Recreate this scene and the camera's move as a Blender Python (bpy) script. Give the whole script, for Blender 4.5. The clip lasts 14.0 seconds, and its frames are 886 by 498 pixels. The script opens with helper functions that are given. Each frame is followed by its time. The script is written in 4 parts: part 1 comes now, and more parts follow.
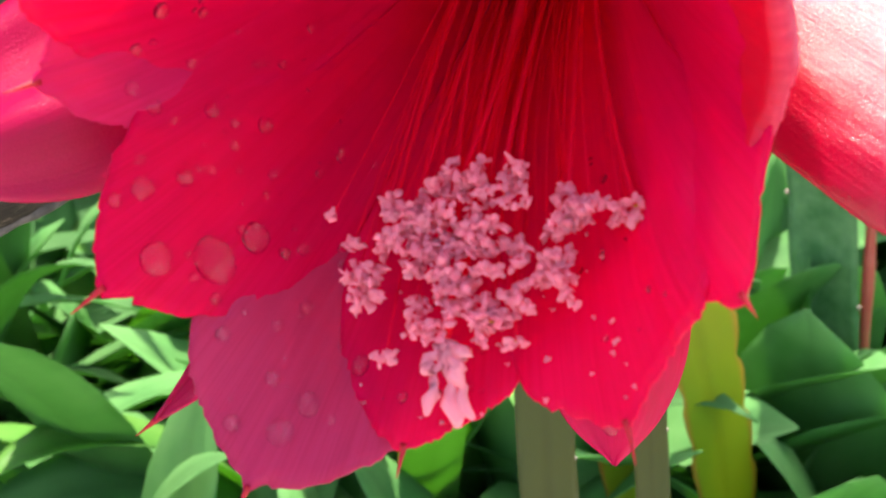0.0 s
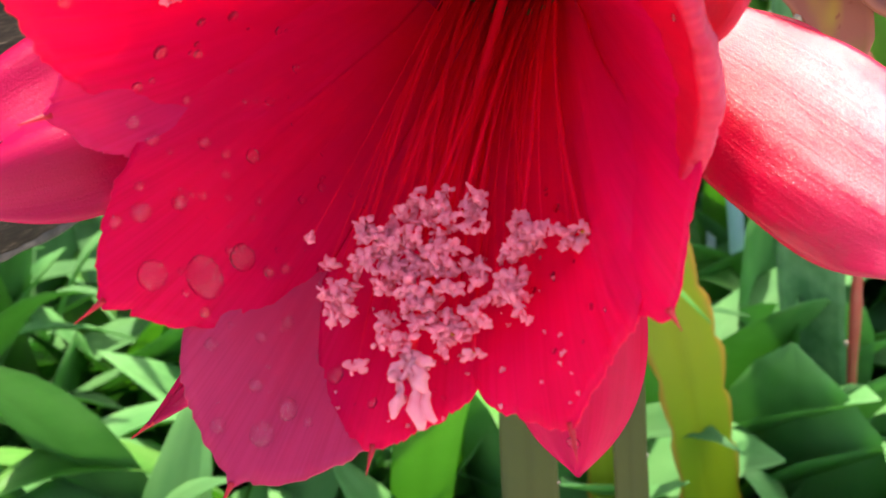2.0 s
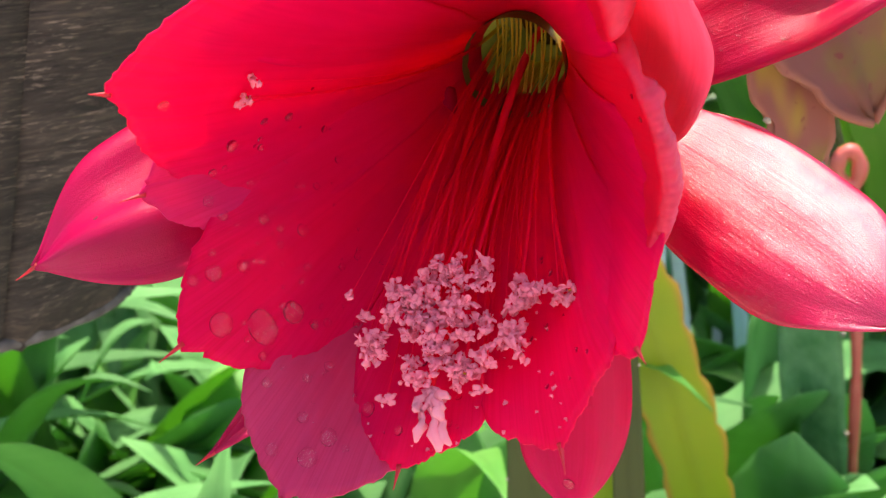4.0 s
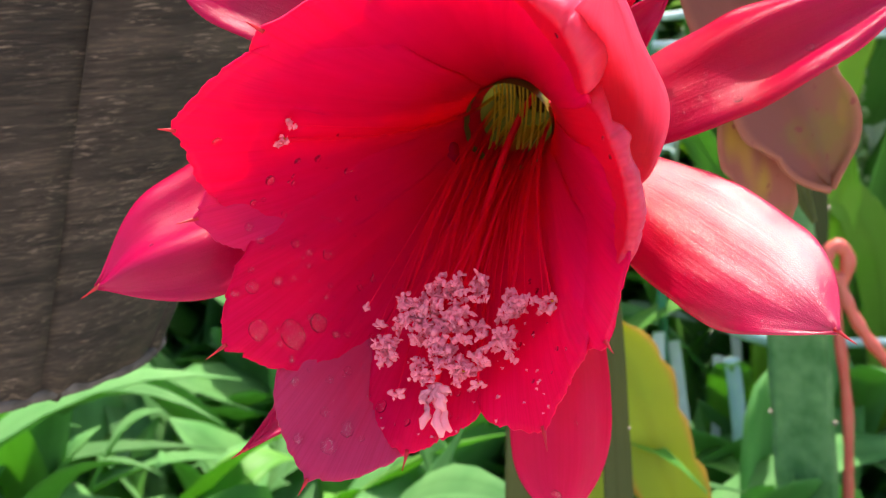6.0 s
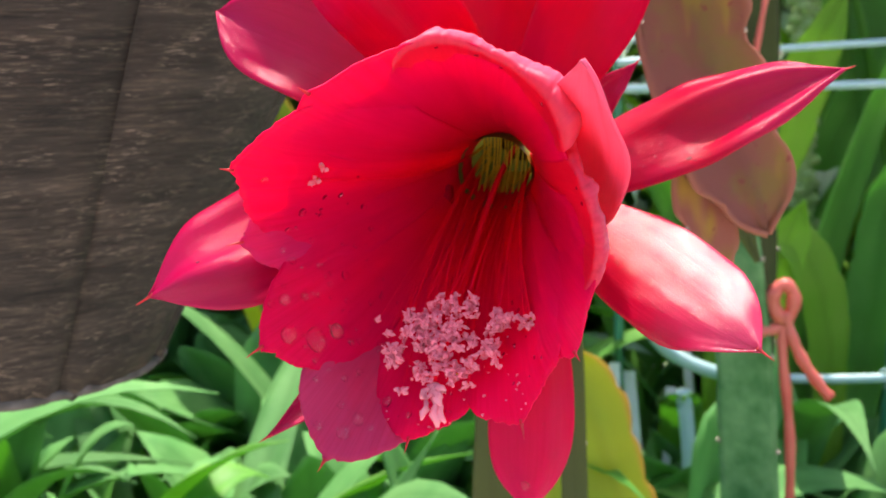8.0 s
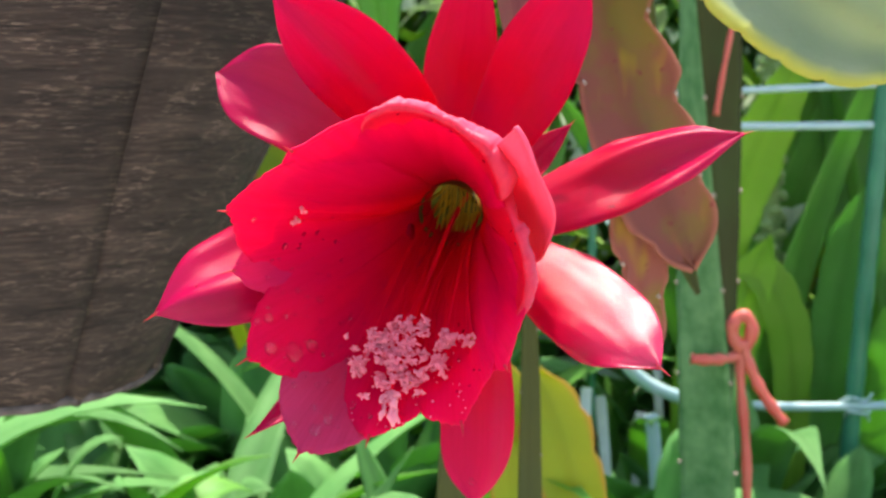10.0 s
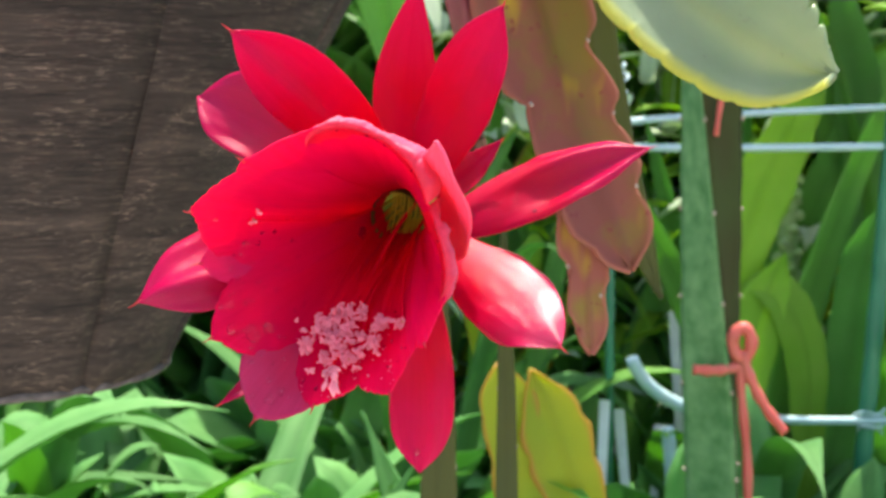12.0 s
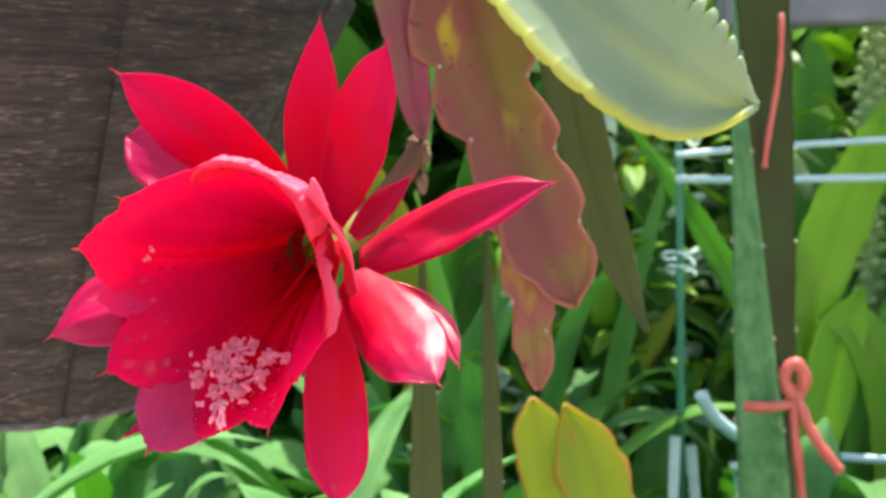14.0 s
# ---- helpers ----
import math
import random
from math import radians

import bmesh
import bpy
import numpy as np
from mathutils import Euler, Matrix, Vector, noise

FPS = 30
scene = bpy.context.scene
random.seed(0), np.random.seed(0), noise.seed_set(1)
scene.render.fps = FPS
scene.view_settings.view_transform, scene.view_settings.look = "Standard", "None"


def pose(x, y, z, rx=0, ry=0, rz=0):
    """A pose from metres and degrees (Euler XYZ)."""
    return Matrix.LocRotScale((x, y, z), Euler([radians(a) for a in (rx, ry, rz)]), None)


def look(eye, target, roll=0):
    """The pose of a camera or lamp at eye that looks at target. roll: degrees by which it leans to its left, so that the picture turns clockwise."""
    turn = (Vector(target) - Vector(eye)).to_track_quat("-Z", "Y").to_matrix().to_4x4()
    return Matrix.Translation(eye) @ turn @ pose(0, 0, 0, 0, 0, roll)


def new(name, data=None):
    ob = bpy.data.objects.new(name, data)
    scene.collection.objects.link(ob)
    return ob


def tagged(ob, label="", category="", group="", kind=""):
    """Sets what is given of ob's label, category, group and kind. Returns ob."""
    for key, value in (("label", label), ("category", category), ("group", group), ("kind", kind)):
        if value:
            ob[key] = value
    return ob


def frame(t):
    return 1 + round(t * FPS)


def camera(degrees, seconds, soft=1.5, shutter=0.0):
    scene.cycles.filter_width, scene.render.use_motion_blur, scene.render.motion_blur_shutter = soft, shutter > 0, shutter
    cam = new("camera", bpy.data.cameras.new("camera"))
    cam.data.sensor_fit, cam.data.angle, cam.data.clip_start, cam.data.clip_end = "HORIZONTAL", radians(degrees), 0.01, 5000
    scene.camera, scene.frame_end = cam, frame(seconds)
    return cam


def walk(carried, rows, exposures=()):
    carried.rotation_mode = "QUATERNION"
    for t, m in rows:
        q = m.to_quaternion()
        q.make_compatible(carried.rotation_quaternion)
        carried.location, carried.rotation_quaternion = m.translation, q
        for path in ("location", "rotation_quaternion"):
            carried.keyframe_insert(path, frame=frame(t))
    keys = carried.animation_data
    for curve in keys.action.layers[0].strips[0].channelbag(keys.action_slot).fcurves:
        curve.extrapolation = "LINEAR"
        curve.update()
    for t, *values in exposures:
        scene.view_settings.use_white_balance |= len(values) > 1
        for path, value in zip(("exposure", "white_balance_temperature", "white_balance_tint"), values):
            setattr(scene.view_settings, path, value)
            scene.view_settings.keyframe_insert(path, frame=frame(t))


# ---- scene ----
# Lens and path. All places below are written round the flower, whose mouth stands ORIGIN above the ground.
ORIGIN = Vector((0, 0, 0.62))
cam = camera(38.0, 14.0, soft=1.2)
cam.data.dof.use_dof = True
cam.data.dof.focus_distance = 0.214
cam.data.dof.aperture_fstop = 48.0
# seconds, eye x y z (z from the flower's mouth), yaw, pitch, roll
PATH = [
    (0.0, -0.0092, -0.1393, 0.0435, -0.89, -20.73, -4.97),
    (0.5, -0.0108, -0.1416, 0.0451, -0.92, -20.64, -4.89),
    (1.0, -0.0103, -0.1421, 0.0432, -0.88, -20.23, -4.86),
    (1.5, -0.0065, -0.1451, 0.0458, -0.88, -21.03, -4.51),
    (2.0, -0.0056, -0.1548, 0.0472, -1.02, -19.22, -4.30),
    (2.5, -0.0161, -0.1619, 0.0486, -1.87, -17.66, -4.68),
    (3.0, -0.0193, -0.1713, 0.0515, -1.76, -17.02, -4.54),
    (3.5, -0.0129, -0.1807, 0.0491, -1.49, -15.15, -4.62),
    (3.7, -0.0073, -0.1855, 0.0535, -1.07, -15.00, -4.30),
    (5.8, -0.0069, -0.2232, 0.0454, -0.59, -10.27, -3.49),
    (6.0, -0.0085, -0.2302, 0.0465, -0.93, -9.88, -3.56),
    (6.5, -0.0109, -0.2409, 0.0503, -1.17, -9.78, -2.63),
    (7.0, -0.0104, -0.2518, 0.0514, -1.48, -9.60, -1.92),
    (7.5, -0.0190, -0.2663, 0.0519, -2.35, -9.13, -1.59),
    (8.0, -0.0182, -0.2801, 0.0548, -2.81, -8.70, -1.34),
    (8.2, -0.0201, -0.2866, 0.0596, -3.39, -9.22, -0.93),
    (10.5, -0.0119, -0.3491, 0.0649, -3.24, -7.20, -0.06),
    (11.0, -0.0115, -0.3645, 0.0648, -2.95, -7.05, -0.16),
    (11.5, 0.0031, -0.3895, 0.0665, -2.28, -6.85, -0.29),
    (12.0, 0.0199, -0.3961, 0.0639, -0.90, -6.51, -0.33),
    (12.5, 0.0488, -0.3902, 0.0626, 1.09, -6.30, -0.43),
    (13.0, 0.0697, -0.3906, 0.0638, 2.74, -5.90, -0.56),
    (13.5, 0.0817, -0.3956, 0.0653, 3.77, -5.48, -0.92),
    (14.0, 0.0962, -0.3968, 0.0641, 5.08, -4.96, -1.09),
]
walk(cam, [(t, Matrix.Translation(ORIGIN) @ pose(x, y, z, 90 + pitch, 0, yaw) @ pose(0, 0, 0, 0, 0, roll))
           for t, x, y, z, yaw, pitch, roll in PATH], [(0.0, 1.66, 6650, 10), (3.0, 1.58, 6650, 10), (6.5, 1.42, 6650, 9), (11.0, 1.5, 6650, 9), (14.0, 1.56, 6650, 9)])

# ---- daylight ----
SUN_FROM = Vector((0.085, 0.23, 0.969)).normalized()
world = bpy.data.worlds.new("sky")
scene.world = world
world.use_nodes = True
wn, wl = world.node_tree.nodes, world.node_tree.links
sky = wn.new("ShaderNodeTexSky")
sky.sky_type = "NISHITA"
sky.sun_disc = False
sky.dust_density = 3.0
sky.sun_elevation = math.asin(SUN_FROM.z)
sky.sun_rotation = math.atan2(SUN_FROM.x, SUN_FROM.y)
wl.new(sky.outputs["Color"], wn["Background"].inputs["Color"])
wn["Background"].inputs["Strength"].default_value = 0.145
sun = new("sun", bpy.data.lights.new("sun", "SUN"))
sun.data.energy = 3.5
sun.data.angle = radians(0.6)
sun.data.color = (1.0, 0.95, 0.86)
sun.matrix_world = look(SUN_FROM * 10, (0, 0, 0))

# ---- materials ----
def material(name):
    m = bpy.data.materials.new(name)
    m.use_nodes = True
    return m, m.node_tree.nodes, m.node_tree.links, m.node_tree.nodes["Principled BSDF"]


def noise_node(n, l, scale, detail=4.0, rough=0.55, coord="Object", stretch=(1, 1, 1)):
    co = n.new("ShaderNodeTexCoord")
    mp = n.new("ShaderNodeMapping")
    mp.inputs["Scale"].default_value = stretch
    l.new(co.outputs[coord], mp.inputs["Vector"])
    t = n.new("ShaderNodeTexNoise")
    t.inputs["Scale"].default_value = scale
    t.inputs["Detail"].default_value = detail
    t.inputs["Roughness"].default_value = rough
    l.new(mp.outputs["Vector"], t.inputs["Vector"])
    return t


def ramp_node(n, l, source, stops):
    r = n.new("ShaderNodeValToRGB")
    el = r.color_ramp.elements
    while len(el) < len(stops):
        el.new(0.5)
    for e, (p, c) in zip(el, stops):
        e.position, e.color = p, (*c, 1)
    l.new(source, r.inputs["Fac"])
    return r


def mix_node(n, l, fac, a, b, mode="MIX"):
    m = n.new("ShaderNodeMix")
    m.data_type, m.blend_type = "RGBA", mode
    for sock, v in ((m.inputs[0], fac), (m.inputs[6], a), (m.inputs[7], b)):
        if isinstance(v, (int, float)):
            sock.default_value = v
        elif isinstance(v, tuple):
            sock.default_value = (*v, 1)
        else:
            l.new(v, sock)
    return m.outputs[2]


def bump_node(n, l, height, strength, distance, bsdf, then=None):
    b = n.new("ShaderNodeBump")
    b.inputs["Strength"].default_value = strength
    b.inputs["Distance"].default_value = distance
    l.new(height, b.inputs["Height"])
    if then:
        l.new(then, b.inputs["Normal"])
    if bsdf:
        l.new(b.outputs["Normal"], bsdf.inputs["Normal"])
    return b.outputs["Normal"]


def see_through(m, n, l, bsdf, colour, share, normal=None):
    """Thin living tissue: part of the light comes through."""
    tr = n.new("ShaderNodeBsdfTranslucent")
    if isinstance(colour, tuple):
        tr.inputs["Color"].default_value = (*colour, 1)
    else:
        l.new(colour, tr.inputs["Color"])
    if normal:
        l.new(normal, tr.inputs["Normal"])
    mx = n.new("ShaderNodeMixShader")
    mx.inputs[0].default_value = share
    l.new(bsdf.outputs[0], mx.inputs[1])
    l.new(tr.outputs[0], mx.inputs[2])
    l.new(mx.outputs[0], n["Material Output"].inputs["Surface"])


def petal_material(name, base, margin, through_col, rough=0.42, share=0.45, sheen=0.0, spec=0.22, grainy=0.3, rim_from=0.55, comb_share=0.32, tint=(1.0, 0.6, 0.72), cloudy=0.45, veiny=0.18):
    m, n, l, p = material(name)
    uv = n.new("ShaderNodeUVMap")
    uv.uv_map = "UVMap"
    sp = n.new("ShaderNodeSeparateXYZ")
    l.new(uv.outputs[0], sp.inputs[0])
    # veins run along the petal
    vein = n.new("ShaderNodeTexNoise")
    mp = n.new("ShaderNodeMapping")
    mp.inputs["Scale"].default_value = (46, 2.2, 1)
    l.new(uv.outputs[0], mp.inputs["Vector"])
    l.new(mp.outputs[0], vein.inputs["Vector"])
    vein.inputs["Scale"].default_value = 1.0
    vein.inputs["Detail"].default_value = 3.0
    cloud = noise_node(n, l, 60, 4)
    grain = noise_node(n, l, 4200, 3)
    along = ramp_node(n, l, sp.outputs["Y"], [(0.0, base), (rim_from, base), (0.98, margin)])
    dark = tuple(c * 0.72 for c in base)
    c1 = mix_node(n, l, ramp_node(n, l, vein.outputs["Fac"], [(0.42, (0, 0, 0)), (0.68, (0.32, 0.32, 0.32))]).outputs[0],
                  along.outputs[0], dark)
    c2 = mix_node(n, l, ramp_node(n, l, cloud.outputs["Fac"], [(0.35, (0, 0, 0)), (0.75, (cloudy, cloudy, cloudy))]).outputs[0],
                  c1, margin)
    comb = n.new("ShaderNodeTexNoise")
    mq = n.new("ShaderNodeMapping")
    mq.inputs["Scale"].default_value = (150, 5, 1)
    l.new(uv.outputs[0], mq.inputs["Vector"])
    l.new(mq.outputs[0], comb.inputs["Vector"])
    comb.inputs["Scale"].default_value = 1.0
    fringe = ramp_node(n, l, sp.outputs["Y"], [(0.72, (0, 0, 0)), (1.0, (comb_share, comb_share, comb_share))])
    lines = ramp_node(n, l, comb.outputs["Fac"], [(0.40, (1, 1, 1)), (0.52, (0, 0, 0))])
    c2 = mix_node(n, l, mix_node(n, l, 1.0, fringe.outputs[0], lines.outputs[0], "MULTIPLY"), c2, tuple(q * 0.55 for q in base))
    l.new(c2, p.inputs["Base Color"])
    p.inputs["Roughness"].default_value = rough
    p.inputs["Specular IOR Level"].default_value = spec
    p.inputs["Specular Tint"].default_value = (*tint, 1)
    p.inputs["Sheen Weight"].default_value = sheen
    p.inputs["Sheen Roughness"].default_value = 0.45
    p.inputs["Sheen Tint"].default_value = (1.0, 0.55, 0.7, 1)
    n1 = bump_node(n, l, vein.outputs["Fac"], veiny, 0.0005, None)
    n2 = bump_node(n, l, grain.outputs["Fac"], grainy, 0.00016, p, n1)
    see_through(m, n, l, p, through_col, share, n1)
    return m


# RED's magenta margin and PINK's dusky tint hold the sheen of the sky
RED = petal_material("petal_red", (0.88, 0.0005, 0.033), (0.84, 0.003, 0.108), (0.95, 0.001, 0.047), share=0.49, spec=0.16, rim_from=0.3)
PINK = petal_material("petal_pink", (0.62, 0.010, 0.080), (0.55, 0.036, 0.14), (0.80, 0.02, 0.09), rough=0.45, share=0.36, spec=0.35)
# LIP and BLUSH: pale margins put the sun's gleam on turned edges into the colour
LIP = petal_material("petal_lip", (0.90, 0.001, 0.040), (0.86, 0.16, 0.30), (0.90, 0.004, 0.06), rough=0.42, spec=0.5, rim_from=0.87, comb_share=0.1, grainy=0.5, cloudy=0.05)
BLUSH = petal_material("petal_blush", (0.86, 0.02, 0.10), (0.88, 0.16, 0.30), (0.92, 0.02, 0.09), rough=0.4, share=0.36, spec=0.4, rim_from=0.3)
# ROSE: sunlight coming through the petal is put into a pinker colour
ROSE = petal_material("petal_rose", (0.72, 0.002, 0.06), (0.64, 0.010, 0.125), (0.90, 0.004, 0.055), rough=0.45, share=0.34, spec=0.22)
TOP = petal_material("petal_top", (0.60, 0.0008, 0.026), (0.62, 0.004, 0.10), (0.66, 0.0015, 0.032), rough=0.42, share=0.34, spec=0.16, grainy=0.5, sheen=0.0, rim_from=0.45)
OUTER = petal_material("petal_outer", (0.50, 0.0008, 0.028), (0.50, 0.003, 0.085), (0.58, 0.0015, 0.036), rough=0.24, share=0.30, spec=0.32, grainy=0.7, sheen=0.0, rim_from=0.45, tint=(1.0, 0.8, 0.85))
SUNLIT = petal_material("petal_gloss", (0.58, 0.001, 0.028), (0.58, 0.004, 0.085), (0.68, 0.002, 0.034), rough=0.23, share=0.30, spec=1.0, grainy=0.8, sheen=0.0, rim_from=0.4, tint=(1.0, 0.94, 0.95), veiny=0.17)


def plain_tissue(name, colour, second, rough=0.5, scale=200, through_col=None, share=0.3, bump=0.3, dist=0.0003, spec=0.5, stretch=(1, 1, 1)):
    m, n, l, p = material(name)
    big = noise_node(n, l, scale, 5, stretch=stretch)
    fine = noise_node(n, l, scale * 7, 3)
    c = mix_node(n, l, ramp_node(n, l, big.outputs["Fac"], [(0.35, (0, 0, 0)), (0.7, (1, 1, 1))]).outputs[0], colour, second)
    l.new(c, p.inputs["Base Color"])
    p.inputs["Roughness"].default_value = rough
    p.inputs["Specular IOR Level"].default_value = spec
    nb = bump_node(n, l, fine.outputs["Fac"], bump, dist, p)
    if through_col:
        see_through(m, n, l, p, through_col, share, nb)
    return m


def filament_material():
    """Red threads that turn yellow-green inside the throat."""
    m, n, l, p = material("filament")
    uv = n.new("ShaderNodeUVMap")
    uv.uv_map = "UVMap"
    sp = n.new("ShaderNodeSeparateXYZ")
    l.new(uv.outputs[0], sp.inputs[0])
    c = ramp_node(n, l, sp.outputs["Y"], [(0.0, (0.75, 0.55, 0.06)), (0.10, (0.75, 0.45, 0.05)), (0.17, (0.88, 0.001, 0.032)), (0.9, (0.92, 0.006, 0.07))])
    l.new(c.outputs[0], p.inputs["Base Color"])
    p.inputs["Roughness"].default_value = 0.45
    p.inputs["Specular IOR Level"].default_value = 0.12
    see_through(m, n, l, p, c.outputs[0], 0.6)
    return m


FILAMENT = filament_material()
THORN = plain_tissue("thorn", (0.62, 0.01, 0.03), (0.40, 0.01, 0.02), 0.45, 300, (0.8, 0.02, 0.05), 0.3)
THREAD = plain_tissue("yellow_thread", (0.75, 0.50, 0.05), (0.62, 0.45, 0.05), 0.5, 300, (0.8, 0.55, 0.06), 0.5)
STYLE = plain_tissue("style", (0.92, 0.003, 0.04), (0.92, 0.01, 0.06), 0.45, 120, (1.0, 0.004, 0.05), 0.5, spec=0.2)
ANTHER = plain_tissue("anther", (1.0, 0.46, 0.58), (1.0, 0.34, 0.47), 0.9, 1300, (1.0, 0.50, 0.62), 0.64, 0.2, 0.0002, 0.2)
STIGMA = plain_tissue("stigma", (1.0, 0.40, 0.50), (1.0, 0.31, 0.43), 0.7, 500, (1.0, 0.45, 0.48), 0.4, 0.5)
THROAT = plain_tissue("throat", (0.20, 0.15, 0.018), (0.14, 0.15, 0.018), 0.5, 150, (0.36, 0.32, 0.04), 0.12)
TUBE = plain_tissue("tube", (0.15, 0.05, 0.03), (0.08, 0.06, 0.025), 0.8, 90, None, 0, 0.5, 0.0006, 0.15)


def leaf_material(name, a, b, through_col, share=0.35, rough=0.38, scale=25, edge=None, spots=None, one_side=False, sharp=0.19, flush=None):
    m, n, l, p = material(name)
    uv = n.new("ShaderNodeUVMap")
    uv.uv_map = "UVMap"
    sp = n.new("ShaderNodeSeparateXYZ")
    l.new(uv.outputs[0], sp.inputs[0])
    info = n.new("ShaderNodeObjectInfo")
    big = noise_node(n, l, scale, 5)
    fine = noise_node(n, l, scale * 14, 3)
    c = mix_node(n, l, ramp_node(n, l, big.outputs["Fac"], [(0.51 - sharp, (0, 0, 0)), (0.51 + sharp, (1, 1, 1))]).outputs[0], a, b)
    rib = n.new("ShaderNodeMath")
    rib.operation = "PINGPONG"
    rib.inputs[1].default_value = 0.5
    l.new(sp.outputs["X"], rib.inputs[0])
    c = mix_node(n, l, ramp_node(n, l, rib.outputs[0], [(0.36, (0, 0, 0)), (0.49, (0.3, 0.3, 0.3))]).outputs[0], c, tuple(q * 0.5 for q in a))
    hs = n.new("ShaderNodeHueSaturation")
    mr = n.new("ShaderNodeMapRange")
    mr.inputs["To Min"].default_value = 0.7
    mr.inputs["To Max"].default_value = 1.25
    l.new(info.outputs["Random"], mr.inputs["Value"])
    l.new(mr.outputs[0], hs.inputs["Value"])
    l.new(c, hs.inputs["Color"])
    c = hs.outputs[0]
    if edge:
        # yellow margin where the tissue thins out
        d = n.new("ShaderNodeMath")
        d.operation = "SUBTRACT"
        d.inputs[1].default_value = 0.5
        l.new(sp.outputs["X"], d.inputs[0])
        ab = n.new("ShaderNodeMath")
        ab.operation = "ABSOLUTE"
        l.new(d.outputs[0], ab.inputs[0])
        c = mix_node(n, l, ramp_node(n, l, ab.outputs[0], [(0.40, (0, 0, 0)), (0.485, (1, 1, 1))]).outputs[0], c, edge) if not one_side else \
            mix_node(n, l, ramp_node(n, l, sp.outputs["X"], [(0.92, (0, 0, 0)), (0.985, (1, 1, 1))]).outputs[0], c, edge)
    if flush:
        # yellow patches where the green shows through
        v = noise_node(n, l, 36, 2, stretch=(1.6, 1, 0.6))
        c = mix_node(n, l, ramp_node(n, l, v.outputs["Fac"], [(0.60, (0, 0, 0)), (0.72, (0.85, 0.85, 0.85))]).outputs[0], c, flush)
    if spots:
        v = noise_node(n, l, 190, 2)
        c = mix_node(n, l, ramp_node(n, l, v.outputs["Fac"], [(0.66, (0, 0, 0)), (0.70, (0.85, 0.85, 0.85))]).outputs[0], c, spots)
    l.new(c, p.inputs["Base Color"])
    p.inputs["Roughness"].default_value = rough
    p.inputs["Specular IOR Level"].default_value = 0.28
    nb = bump_node(n, l, fine.outputs["Fac"], 0.25, 0.0006, p)
    if through_col:
        see_through(m, n, l, p, through_col, share, nb)
    return m


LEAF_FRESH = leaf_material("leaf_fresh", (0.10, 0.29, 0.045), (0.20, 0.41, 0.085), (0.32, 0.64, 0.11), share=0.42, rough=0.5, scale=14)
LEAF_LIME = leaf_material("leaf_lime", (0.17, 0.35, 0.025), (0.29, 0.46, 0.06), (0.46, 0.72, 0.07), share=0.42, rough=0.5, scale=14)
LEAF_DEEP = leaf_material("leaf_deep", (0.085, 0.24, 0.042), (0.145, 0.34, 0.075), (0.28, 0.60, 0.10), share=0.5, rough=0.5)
LEAF_STRAP = leaf_material("leaf_strap", (0.080, 0.235, 0.062), (0.155, 0.34, 0.105), (0.23, 0.48, 0.12), rough=0.7)
LEAF_PALE = leaf_material("leaf_pale", (0.40, 0.52, 0.34), (0.60, 0.66, 0.50), (0.6, 0.75, 0.4), share=0.35, rough=0.4, scale=20)
CLADODE_RED = leaf_material("cladode_red", (0.33, 0.105, 0.085), (0.24, 0.215, 0.04), (0.55, 0.30, 0.10), 0.3, 0.5, 22, edge=(0.33, 0.115, 0.08), spots=(0.17, 0.015, 0.04), sharp=0.06, flush=(0.52, 0.42, 0.02))
CLADODE_WINE = leaf_material("cladode_wine", (0.30, 0.06, 0.09), (0.20, 0.15, 0.06), (0.45, 0.12, 0.12), 0.3, 0.45, 30)
DRIED = plain_tissue("dried_bud", (0.20, 0.10, 0.05), (0.11, 0.06, 0.035), 0.8, 220)
CLADODE_OLIVE = leaf_material("cladode_olive", (0.055, 0.065, 0.014), (0.036, 0.055, 0.015), (0.3, 0.3, 0.04), 0.3)
CLADODE_PALE = leaf_material("cladode_pale", (0.29, 0.39, 0.24), (0.40, 0.49, 0.31), (0.62, 0.70, 0.36), 0.36, 0.25, 34, edge=(0.62, 0.60, 0.08), one_side=True)
CLADODE_YELLOW = leaf_material("cladode_yellow", (0.38, 0.41, 0.018), (0.24, 0.36, 0.02), (0.60, 0.62, 0.03), 0.35, 0.4, 12, edge=(0.50, 0.20, 0.04))
CACTUS = plain_tissue("cactus_skin", (0.08, 0.20, 0.065), (0.19, 0.34, 0.14), 0.6, 60, None, 0, 0.5, 0.0015, 0.2)
CACTUS_PALE = plain_tissue("cactus_pale", (0.30, 0.42, 0.16), (0.42, 0.52, 0.25), 0.6, 80, (0.5, 0.65, 0.2), 0.25, 0.4, 0.001, 0.2)
OLIVE_SKIN = plain_tissue("dark_olive_skin", (0.045, 0.060, 0.016), (0.045, 0.042, 0.014), 0.8, 14, None, 0, 0.5, 0.001, 0.12)
BOUNCE_PALE = plain_tissue("pale_bounce", (0.48, 0.45, 0.40), (0.38, 0.36, 0.32), 0.9, 3, None, 0, 0.5, 0.003)
AREOLE = plain_tissue("areole_wool", (0.46, 0.38, 0.30), (0.32, 0.24, 0.18), 0.9, 300)
STAKE = plain_tissue("stake_green", (0.03, 0.17, 0.09), (0.05, 0.22, 0.12), 0.35, 30, None, 0, 0.15)
WIRE = plain_tissue("wire_pale", (0.36, 0.52, 0.52), (0.46, 0.58, 0.57), 0.4, 40, None, 0, 0.1)
WORN = plain_tissue("worn_wood_edge", (0.15, 0.13, 0.12), (0.05, 0.045, 0.04), 0.85, 110, None, 0, 0.6, 0.001, 0.2)
